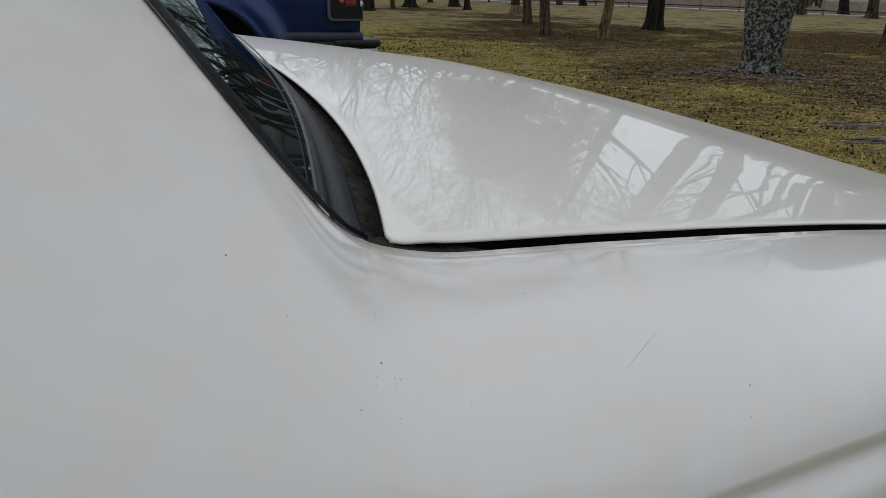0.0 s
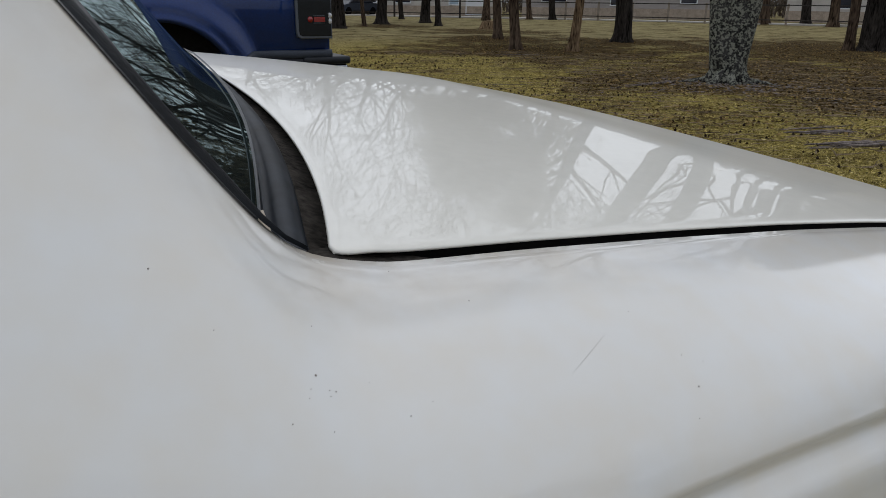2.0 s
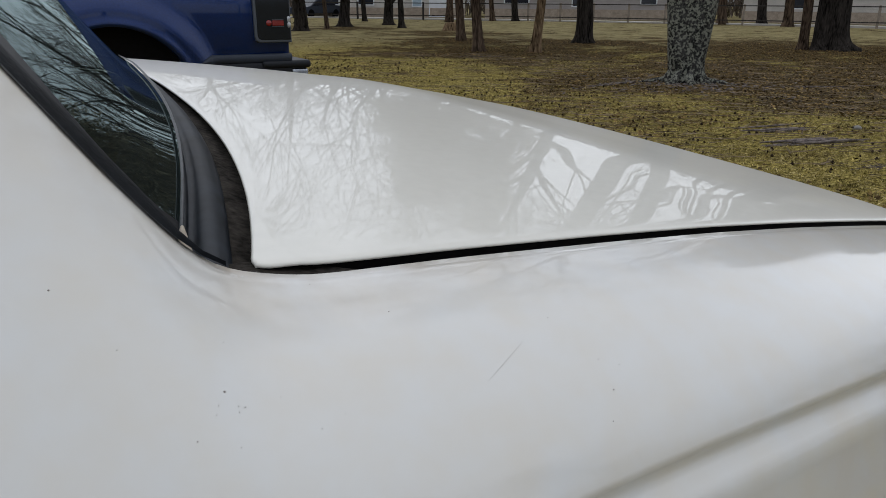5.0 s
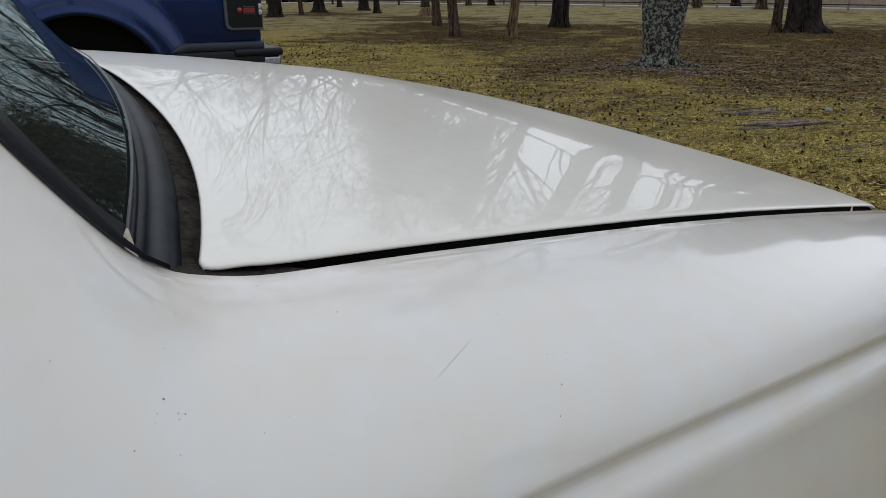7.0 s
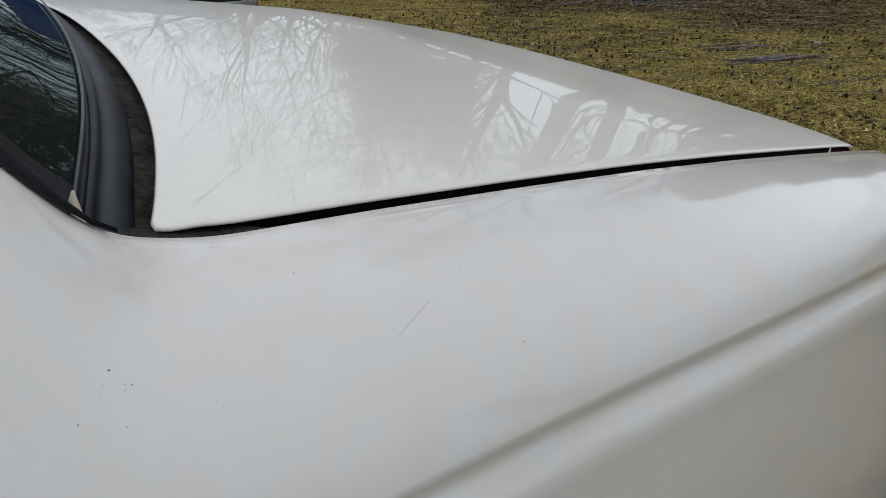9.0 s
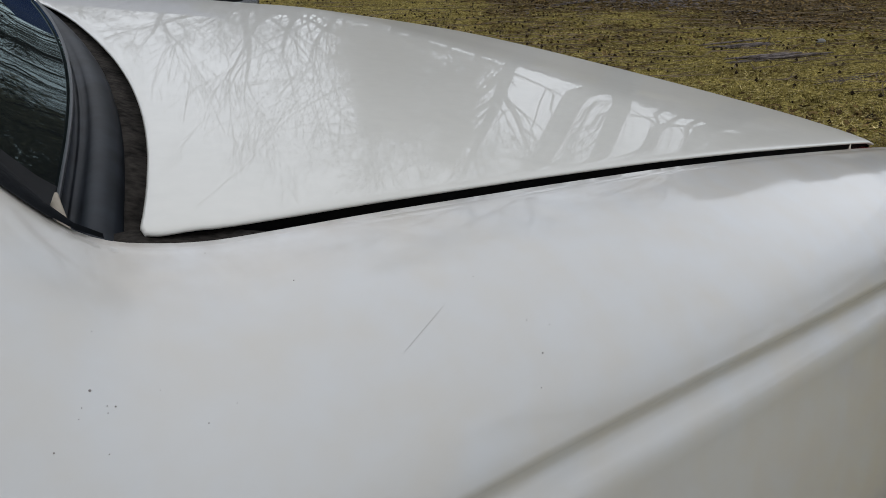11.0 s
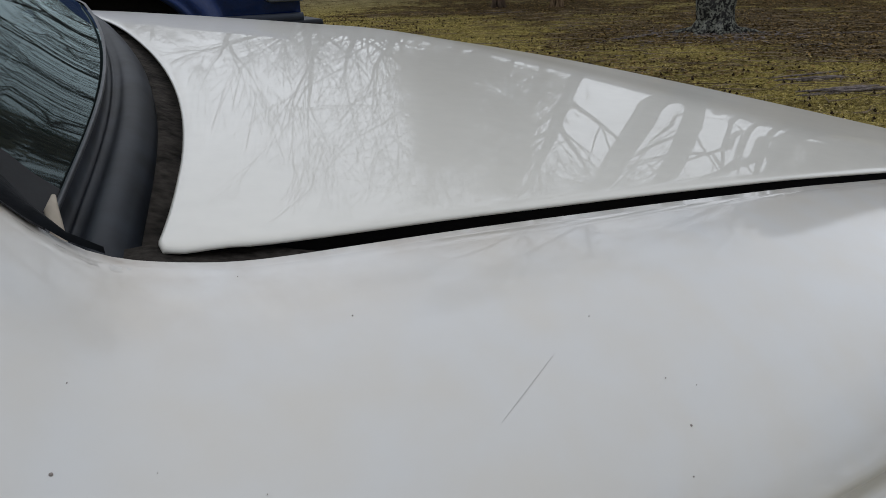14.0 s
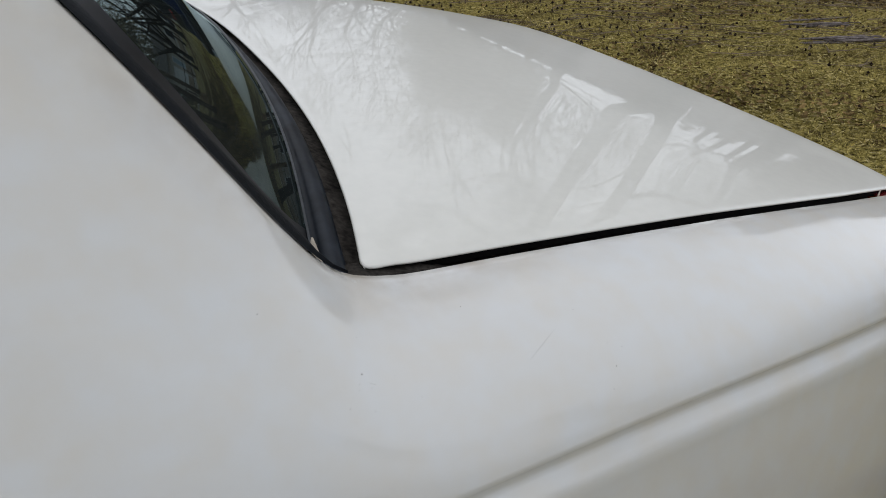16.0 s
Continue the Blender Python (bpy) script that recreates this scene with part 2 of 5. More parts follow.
def fade(x, a, b):
    t = min(1, max(0, (x - a) / (b - a)))
    return t * t * (3 - 2 * t)


def quarter(x, v):
    """The flank at station x; v runs from its top edge over the shoulder and down to the sill."""
    y0, z0 = deck_edge(x)
    y3, z3 = crease(x)
    k = fade(x, -0.20, 0.06)
    d = Vector((y3 - y0, z3 - z0))
    steep = Vector((y0, z0)) + Vector((-0.42, -0.80)) * d.length * 0.36
    flat = Vector((y0 - 0.085, z0 - 0.012))
    p1 = steep.lerp(flat, k)
    p2 = Vector((y3 + 0.018, z3 + 0.10)).lerp(Vector((y3 + 0.021, z3 + 0.040)), k)
    p0, p3 = Vector((y0, z0)), Vector((y3, z3))
    if v <= 0:
        q = p0 + Vector((0.002, v * 0.02))
    elif v <= 1:
        s = v
        q = p0 * (1 - s) ** 3 + p1 * 3 * s * (1 - s) ** 2 + p2 * 3 * s * s * (1 - s) + p3 * s ** 3
        if v < 0.02:
            q.y -= 0.002 * (1 - v / 0.02)
    else:
        low = [(0, 0), (0.0015, -0.006), (0.0005, -0.011), (-0.005, -0.017), (-0.0125, -0.024), (-0.0165, -0.032), (-0.0195, -0.045), (-0.036, -0.10), (-0.066, -0.25), (-0.066, -0.42), (-0.02, -0.58), (0.03, -0.62)]
        s = (v - 1) * (len(low) - 1)
        i = min(int(s), len(low) - 2)
        a, b = Vector(low[i]), Vector(low[i + 1])
        q = p3 + a.lerp(b, s - i)
    return q


STATIONS = sorted(set([-4.1, -3.8, -3.4, -3.0, -2.75, -2.5, -2.25, -2.0, -1.7, -1.4, -1.1] + [round(-0.9 + 0.02 * i, 3) for i in range(22)] + [round(-0.46 + 0.0085 * i, 4) for i in range(65)] + [round(0.1 + 0.03 * i, 3) for i in range(38)]))
ROUND = [-1, -0.5, 0, 0.006, 0.02] + [i / 40 for i in range(2, 41)] + [1 + i / 22 for i in range(1, 23)]


def flank(side):
    bm = bmesh.new()
    rows = []
    for x in STATIONS:
        row = []
        for v in ROUND:
            q = quarter(x, v)
            y, z = q.x, q.y
            if side > 0:
                y, z = 2 * MID - y, z + LEAN * (2 * MID - 2 * y) - 0.035 * fade(x, 0.98, 1.12)
            row.append(bm.verts.new((x, y, max(0.2, z))))
        rows.append(row)
    for r0, r1 in zip(rows, rows[1:]):
        for j in range(len(ROUND) - 1):
            bm.faces.new((r0[j], r1[j], r1[j + 1], r0[j + 1]))
    return smooth(bm)


def rise(y, x=0.0):
    """How far the lid stands above its near edge: crown and lean."""
    return 0.0870 * y - 0.0100 * y * y - 0.0196 * y ** 3 - 0.0497 * x * y + 0.0277 * x * y * y


def lid_front(y):
    d = abs(y - MID) / MID
    return 0.088 * (1 - d ** 2.5)


def lid_rear(y):
    d = abs(y - MID) / MID
    return 0.985 + 0.034 * (1 - d ** 2.4)


def lid_point(u, v):
    y = 0.004 + u * (2 * MID - 0.008)
    a, b = lid_front(y), lid_rear(y)
    x = a + (b - a) * v
    ey = eased(TOP_X, TOP_Y, x) + 0.013 + 0.0018 * (1 - fade(x, 0.35, 0.75))
    yy = y + ey * (1 - u) - ey * u
    z = eased(TOP_X, TOP_Z, max(x, 0.03)) + rise(yy, x) + 0.0038
    edge = min(u, 1 - u) * 2 * MID
    z -= 0.0010 * math.exp(-edge / 0.003) + 0.0010 * math.exp(-v * 0.85 / 0.003) + 0.003 * math.exp(-(1 - v) * 0.85 / 0.010)
    f, r = x - a, 0.013
    z += 0.0032 * math.exp(-((x - 0.84) / 0.13) ** 2) * (1 - math.exp(-edge / 0.05)) * math.exp(-(edge / 0.45) ** 2)
    z += (0.0071 * math.exp(-((x - 0.6205) / 0.1146) ** 2) + 0.0079 * math.exp(-(1 - v) * 0.85 / 0.16)) * (1 - math.exp(-edge / 0.09))
    z += 0.0030 * math.exp(-max(0, f) / 0.014) * math.exp(-edge / 0.03) + 0.0012 * math.exp(-max(0, f) / 0.06) * math.exp(-edge / 0.1)
    if f < r and edge < r:
        p, q = r - f, r - edge
        k = max(p, q) / max(1e-6, math.hypot(p, q)) if p and q else 1
        x += p * (1 - k)
        yy += q * (1 - k) * (1 if u < 0.5 else -1)
    return Vector((x, yy, z))


def uneven(n, k=2.2):
    """Steps from 0 to 1 that crowd towards both ends."""
    s = []
    for i in range(n + 1):
        t = i / n * 2 - 1
        s.append(0.5 + 0.5 * math.copysign(1 - (1 - abs(t)) ** k, t))
    return s


def trunk_lid_mesh():
    us, vs = uneven(70), uneven(56)
    bm = bmesh.new()
    g = [[bm.verts.new(lid_point(u, v)) for v in vs] for u in us]
    for i in range(len(us) - 1):
        for j in range(len(vs) - 1):
            bm.faces.new((g[i][j], g[i + 1][j], g[i + 1][j + 1], g[i][j + 1]))
    rim = [g[0][j] for j in range(len(vs))] + [g[i][-1] for i in range(1, len(us))] + [g[-1][j] for j in range(len(vs) - 2, -1, -1)] + [g[i][0] for i in range(len(us) - 2, 0, -1)]
    centre = Vector((0.45, MID, 1))
    last = rim
    for out, down in ((0.0012, 0.0005), (0.0020, 0.0015), (0.0018, 0.0028), (-0.006, 0.0030)):
        loop = []
        n = len(rim)
        for k, v in enumerate(rim):
            t = (rim[(k + 1) % n].co - rim[k - 1].co)
            o = Vector((t.y, -t.x, 0)).normalized()
            if o.dot(v.co - centre) < 0:
                o = -o
            loop.append(bm.verts.new(v.co + o * out - Vector((0, 0, down))))
        for k in range(n):
            bm.faces.new((last[k], last[(k + 1) % n], loop[(k + 1) % n], loop[k]))
        last = loop
    # black strip hanging below the hem, painting the shade inside the lid gap
    skirt = bmesh.new()
    tops = [skirt.verts.new(v.co) for v in last]
    lows = [skirt.verts.new(v.co - Vector((0, 0, 0.012))) for v in last]
    for k in range(len(tops)):
        skirt.faces.new((tops[k], tops[(k + 1) % len(tops)], lows[(k + 1) % len(tops)], lows[k]))
    return smooth(bm), smooth(skirt)


def seal_side(v, side=-1):
    """The edge of the rear window along its pillar, from the deck up."""
    x = -0.030 + (-0.52 + 0.030) * v
    y, z = deck_edge(x)
    if side > 0:
        y, z = 2 * MID - y, z + LEAN * (2 * MID - 2 * y)
    return Vector((x, y, z))


def plate_width(y):
    d = max(0, min(y, 2 * MID - y))
    return 0.0125 + 0.0095 * (1 - math.exp(-d / 0.06))


def glass_low(y):
    return lid_front(y) - plate_width(y) - 0.0300


def foot_lift(y):
    """The window's foot climbs above the lid towards the middle."""
    return 0.032 * max(0, min(y, 2 * MID - y))


def window_point(u, v, sink=0.0, inset=0.012):
    a, b = seal_side(v), seal_side(v, 1)
    a.y += inset
    b.y -= inset
    p = a.lerp(b, u)
    y = p.y
    w = 4 * u * (1 - u)
    low = Vector((glass_low(y), y, 1.008 + rise(y) + foot_lift(y)))
    bulge = 0.05 * w
    base = seal_side(0).lerp(seal_side(0, 1), u)
    shift = low - Vector((base.x, y, base.z))
    keep = (1 - v) ** 1.5
    p = p + Vector((shift.x * keep, 0, shift.z * keep)) + Vector((0.6, 0, 0.8)) * bulge * (1 - keep) * (1 if v < 0.6 else 1)
    return p - Vector((0.55, 0, 0.8)) * sink


def build_sedan():
    car = tagged(new("sedan"), "pearl white sedan with small scratches, parked on grass", "car")
    left = part("quarter_panel", flank(-1), PAINT_FLANK, car)
    right = part("quarter_panel", flank(1), PAINT_FLANK, car)
    for panel in (left, right):
        grime_and_reflection = panel.data.attributes.new("grime", "FLOAT", "POINT")
        # Grime along the edge; the patch below the corner is partly painted warm reflection.
        grime_and_reflection.data.foreach_set("value", [(math.exp(-max(0, v) / 0.10) * fade(x, -0.45, -0.05) * (1 - 0.75 * fade(x, 0.02, 0.25)) + 0.2 * math.exp(-((x - 0.01) / 0.05) ** 2 - ((v - 0.14) / 0.1) ** 2)) for x in STATIONS for v in ROUND])
    shell, skirt = trunk_lid_mesh()
    lid = part("trunk_lid", shell, PAINT, car, "glossy white trunk lid")
    part("gap_shade_strip", skirt, BLACK_GAP, lid)
    # gutters below the lid's edges
    for s in (-1, 1):
        def gutter(u, v, s=s):
            x = -0.06 + u * 1.0
            y, z = deck_edge(max(x, 0.0))
            y = y - 0.002 + v * 0.085
            z = z - 0.020 - 0.008 * math.sin(v * math.pi)
            if s > 0:
                y, z = 2 * MID - y, z + LEAN * (2 * MID - 2 * y)
            return (x, y, z)
        part("drain_channel", sheet(gutter, 60, 4), DUSTY, car)
        def ledge(u, v, s=s):
            x = -0.022 + u * (0.112 + 0.012 * math.sin(v * 5))
            y, z = deck_edge(max(x, 0.0))
            y = y - 0.002 + v * 0.034
            z = z - 0.0022 - 0.007 * fade(u, 0.70, 1.0) - 0.0008 * math.sin(v * math.pi)
            if s > 0:
                y, z = 2 * MID - y, z + LEAN * (2 * MID - 2 * y)
            return (x, y, z)
        part("dusty_ledge", sheet(ledge, 24, 6), DUST_PALE, car, "grey-brown dusty ledge at the lid corner")
        def lamp_top(u, v, s=s):
            x = 0.884 + u * 0.10
            y, z = deck_edge(x)
            y = y - 0.002 + v * 0.05
            z = z - 0.0045 - 0.003 * (1 - u) + 0.002 * v
            if s > 0:
                y, z = 2 * MID - y, z + LEAN * (2 * MID - 2 * y) - 0.035
            return (x, y, z)
        part("tail_lamp_top", sheet(lamp_top, 12, 4), RED_LENS, car, "dark red upper edge of a tail lamp")
    bm = bmesh.new()
    y, z = deck_edge(0.876)
    tube(bm, [(0.868, y + 0.004, z - 0.008), (0.872, y + 0.008, z - 0.003), (0.879, y + 0.012, z - 0.0005), (0.888, y + 0.016, z + 0.001)], [0.0012, 0.0016, 0.0011, 0.0005], 6, 0.6)
    part("sealer_scrap", bm, BEIGE, car, "pale scrap of sealer in the lid gap")
    # dusty plate and rubber moulding between lid and window
    def plate(u, v):
        y = -0.012 + u * (2 * MID + 0.024)
        yc = min(max(y, 0), 2 * MID)
        x0, x1 = lid_front(yc) - plate_width(yc) - 0.010, lid_front(yc) + 0.03
        return (x0 + (x1 - x0) * v, y, 0.985 + rise(yc) - 0.010 * v + 0.002 * math.sin(v * 9))
    part("deck_plate", sheet(plate, 60, 12), DUSTY, car, "dusty dark plate below the rear window")
    shape = [(0.002, -0.016), (0.001, -0.006), (-0.003, -0.0005), (-0.008, 0.0025), (-0.013, 0.0036), (-0.018, 0.0030), (-0.023, 0.0004), (-0.027, -0.0030), (-0.0295, -0.0015), (-0.0315, -0.0015), (-0.0335, -0.005), (-0.035, 0.004), (-0.038, 0.010)]
    bm = bmesh.new()
    rows = []
    for k in range(101):
        t = k / 100
        y = -0.013 + (0.5 - 0.5 * math.cos(t * math.pi)) * (2 * MID + 0.026)
        yc = min(max(y, 0), 2 * MID)
        end = min(1, max(0, min(y, 2 * MID - y) + 0.013) / 0.03)
        rows.append([bm.verts.new((lid_front(yc) - plate_width(yc) + o * 0.88 * (0.8 + 0.2 * end), y, 0.999 + rise(yc) + foot_lift(yc) * min(1, o / -0.034) + h * (0.4 + 0.6 * end))) for o, h in shape])
    for r0, r1 in zip(rows, rows[1:]):
        for q in range(len(shape) - 1):
            bm.faces.new((r0[q], r1[q], r1[q + 1], r0[q + 1]))
    part("rubber_moulding", smooth(bm), MOULD, car, "blue-grey rubber moulding along the window foot")
    # rear window with its rubber
    glass = part("rear_window", sheet(lambda u, v: window_point(u, v), 48, 32), GLASS, car, "tinted rear window reflecting bare branches")
    glass.visible_shadow = False
    part("glass_border", sheet(lambda u, v: window_point(u, v * 0.075, 0.004), 48, 4), FRIT, glass)
    part("pale_edge", sheet(lambda u, v: window_point(u, v * 0.005, -0.0025 - 0.002 * math.sin(v * math.pi)), 48, 5), RUBBER_PALE, glass, "pale grey strip along the glass foot")
    for side in (0, 1):
        part("side_border", sheet(lambda u, v, side=side: window_point(abs(side - u * 0.05), v, -0.0012), 4, 40), FRIT, glass, "black printed edge of the glass")
    for s in (-1, 1):
        def strip(u, v, s=s):
            p = seal_side(u * 1.02 - 0.02, s)
            w = 0.024 * v * fade(u, 0.0, 0.10)
            return p + Vector((0.30 * w, -s * w, 0.0015 + 0.003 * math.sin(v * math.pi)))
        part("side_seal", sheet(strip, 40, 6), RUBBER, glass)
    bm = bmesh.new()
    tube(bm, [(-0.034, 0.004, 1.004), (-0.036, 0.014, 1.011), (-0.036, 0.026, 1.020), (-0.034, 0.034, 1.024)], [0.0015, 0.0035, 0.003, 0.001], 8, 0.7)
    part("sealant_bead", bm, BEIGE, glass)
    # roof, bonnet and front glass
    def roof(u, v):
        x = -0.50 - v * 1.6
        a = deck_edge(x)
        y = a[0] + u * (2 * MID - 2 * a[0])
        return (x, y, a[1] + 0.055 * 4 * u * (1 - u) * 0.7 + LEAN * (y - a[0]))
    part("roof", sheet(roof, 24, 24), PAINT, car)
    def screen(u, v):
        x = -2.1 - v * 0.7
        a = deck_edge(x)
        y = a[0] + u * (2 * MID - 2 * a[0])
        return (x - 0.05 * 4 * u * (1 - u), y, a[1] + 0.04 * 4 * u * (1 - u) + LEAN * (y - a[0]))
    part("windscreen", sheet(screen, 16, 12), SMOKE, car)
    def bonnet(u, v):
        x = -2.8 - v * 1.3
        a = deck_edge(x)
        y = a[0] + u * (2 * MID - 2 * a[0])
        return (x, y, a[1] + 0.04 * 4 * u * (1 - u) + LEAN * (y - a[0]))
    part("bonnet", sheet(bonnet, 16, 12), PAINT, car)
    # cabin
    def shelf(u, v):
        y = 0.05 + u * (2 * MID - 0.1)
        return (-0.02 - v * 0.52 + 0.05 * 4 * u * (1 - u) * (1 - v), y, 0.985 + rise(y) * 0.8 + 0.01 * math.sin(v * 3))
    part("parcel_shelf", sheet(shelf, 20, 8), CABIN, car)
    for y in (0.34, 0.98):
        bm = bmesh.new()
        lathe(bm, [(0.10, 0.0), (0.10, 0.012), (0.085, 0.016), (0.082, 0.008), (0.02, 0.012), (0.001, 0.012)], 28, Matrix.Translation((-0.20, y, 0.99 + rise(y) * 0.8)))
        part("speaker_grille", bm, BLACK_PLASTIC, car)
    for y in (0.33, 0.99):
        bm = bmesh.new()
        box(bm, -0.62, y, 1.02, 0.14, 0.52, 0.26, 0.05)
        box(bm, -0.62, y, 1.20, 0.10, 0.26, 0.15, 0.04)
        part("rear_seat", smooth(bm), CABIN_PALE, car)
    bm = bmesh.new()
    box(bm, -1.6, MID, 0.55, 2.6, 1.5, 0.5, 0.05)
    part("cabin_floor", bm, CABIN, car)
    # tail
    def tail(u, v):
        y = 0.03 + u * (2 * MID - 0.06)
        d = abs(y - MID) / (MID - 0.03)
        x = 1.13 + 0.075 * (1 - d ** 2.4) + 0.05 * math.sin(min(1, v * 1.2) * math.pi * 0.8)
        return (x, y, (0.80 - 0.03 * d * d + rise(y, 0.95) - 0.01) * (1 - v) + 0.25 * v)
    part("rear_bumper", sheet(tail, 30, 16), PAINT, car)
    def rear_panel(u, v):
        a = lid_point(u, 1.0) - Vector((0.004, 0, 0.014))
        return a.lerp(Vector(tail(u, 0)), v)
    part("rear_panel", sheet(rear_panel, 30, 6), PAINT, car)
    for s in (-1, 1):
        def lens(u, v, s=s):
            y = 0.03 + u * 0.30
            x = 1.135 + 0.05 * u - 0.05 * (1 - u) ** 2 + 0.012
            z = 0.80 - v * 0.14 - 0.01 * (1 - u)
            if v == 0:
                x -= 0.05
            if s > 0:
                y, z = 2 * MID - y, z + LEAN * (2 * MID - 2 * y)
            return (x, y, z)
        part("tail_lamp", sheet(lens, 10, 8), RED_LENS, car)
    # nose
    def nose(u, v):
        d = abs(2 * u - 1)
        x = -4.1 - 0.16 * (1 - d ** 3) * math.sin(math.pi * (0.12 + 0.6 * v))
        top = 0.64 + 0.09 * (1 - d ** 6)
        y = -0.16 + u * (2 * MID + 0.32)
        return (x, y, top * (1 - v) + 0.24 * v + LEAN * y)
    part("front_bumper", sheet(nose, 28, 14), PAINT, car)
    def grille(u, v):
        return Vector(bonnet(u, 1.0)).lerp(Vector(nose(u, 0.0)), v)
    part("grille", sheet(grille, 28, 4), BLACK_PLASTIC, car)
    for s in (-1, 1):
        def headlamp(u, v, s=s):
            d = 0.92 - 0.36 * u
            k = 0.5 + s * d / 2
            p = Vector(nose(k, 0.14 + 0.22 * v))
            return (p.x - 0.012, p.y, p.z)
        part("headlamp", sheet(headlamp, 10, 6), CLEAR_LENS, car)
    # side windows
    for s in (-1, 1):
        for x0, x1 in ((-0.86, -1.40), (-1.46, -2.02)):
            def side_glass(u, v, s=s, x0=x0, x1=x1):
                x = x0 + (x1 - x0) * u
                q = quarter(x, 0.07 + 0.55 * v)
                y, z = q.x - 0.006, q.y + 0.002
                if s > 0:
                    y, z = 2 * MID - y, z + LEAN * (2 * MID - 2 * y)
                return (x, y, z)
            part("side_window", sheet(side_glass, 12, 8), SMOKE, car)
    # wheels
    for x in (-0.05, -2.85):
        for y, s in ((-0.12, -1), (2 * MID + 0.12, 1)):
            m = Matrix.Translation((x, y, 0.32)) @ Euler((radians(90 * s), 0, 0)).to_matrix().to_4x4()
            bm = lathe(bmesh.new(), [(0.20, -0.1), (0.29, -0.1), (0.318, -0.08), (0.32, 0), (0.318, 0.08), (0.29, 0.1), (0.20, 0.1)], 36, m)
            w = part("wheel", bm, TYRE, car)
            bm = lathe(bmesh.new(), [(0.20, -0.09), (0.185, -0.03), (0.06, -0.05), (0.001, -0.06)], 30, m)
            part("rim", bm, ALLOY, w)
    return car


sedan = build_sedan()
near_flank = next(o for o in sedan.children if o.name == "quarter_panel")


def on_flank(x, v, lift=0.0):
    q, qx, qv = quarter(x, v), quarter(x + 0.004, v), quarter(x, v + 0.01)
    p = Vector((x, q.x, q.y))
    nrm = (Vector((x + 0.004, qx.x, qx.y)) - p).cross(Vector((x, qv.x, qv.y)) - p).normalized()
    if nrm.y > 0:
        nrm = -nrm
    return p + nrm * lift, nrm


CHIPS = [(-0.1147, 0.4165, 0.0008), (-0.0924, 0.4727, 0.0004), (-0.0413, 0.3288, 0.0004), (-0.0494, 0.4766, 0.0011), (-0.0543, 0.5168, 0.0004), (-0.0449, 0.5044, 0.0004), (-0.0418, 0.5029, 0.0006), (-0.0565, 0.5405, 0.0003), (-0.0454, 0.5197, 0.0004), (-0.0681, 0.6055, 0.0006), (-0.0496, 0.6037, 0.0005), (-0.0078, 0.5507, 0.0005), (0.0073, 0.5164, 0.0003), (0.0648, 0.2055, 0.0006), (0.0281, 0.0476, 0.0004), (0.1685, 0.3441, 0.0005), (0.1809, 0.5426, 0.0005), (0.1936, 0.5825, 0.0004), (0.1774, 0.6641, 0.0009), (0.1645, 0.7699, 0.0006), (-0.0222, 0.4589, 0.0003)]
SCRATCH = (0.1372, 0.4126, 0.0976, 0.5153)
CHIP = material("dark_paint_chip", (0.27, 0.235, 0.21), 0.8, spread=0.3, fine=900)
for x, v, r in CHIPS:
    r *= 0.62
    p, nrm = on_flank(x, v, 0.0002)
    m = Matrix.Translation(p) @ nrm.to_track_quat("Z", "Y").to_matrix().to_4x4()
    part("paint_chip", lathe(bmesh.new(), [(r, -0.0002), (r * 0.8, 0.0002), (0.00002, 0.0003)], 7, m), CHIP, near_flank)
bm = bmesh.new()
tube(bm, [on_flank(SCRATCH[0] + (SCRATCH[2] - SCRATCH[0]) * k / 12, SCRATCH[1] + (SCRATCH[3] - SCRATCH[1]) * k / 12, 0.0001)[0] for k in range(13)], [0.00005 + 0.00013 * math.sin(math.pi * k / 12) for k in range(13)], 5, 0.5)
part("paint_scratch", bm, material("grey_scratch", (0.41, 0.39, 0.37), 0.8, spread=0.3), near_flank, "fine grey scratch in the paint")


# a smear of old grey sealer below the corner of the rear window
def sealer(u, v):
    x = -0.055 + 0.043 * u
    reach = 0.042 * u ** 0.7 * (1 - fade(u, 0.86, 1.08) * 0.6)
    return on_flank(x, 0.003 + reach * v, 0.00012)[0]


part("sealer_smear", sheet(sealer, 14, 5), material("old_grey_sealer", (0.53, 0.50, 0.45), 0.4, coat=0.8, spread=0.1, scale=40, fine=300), near_flank, "grey smear of old sealer")


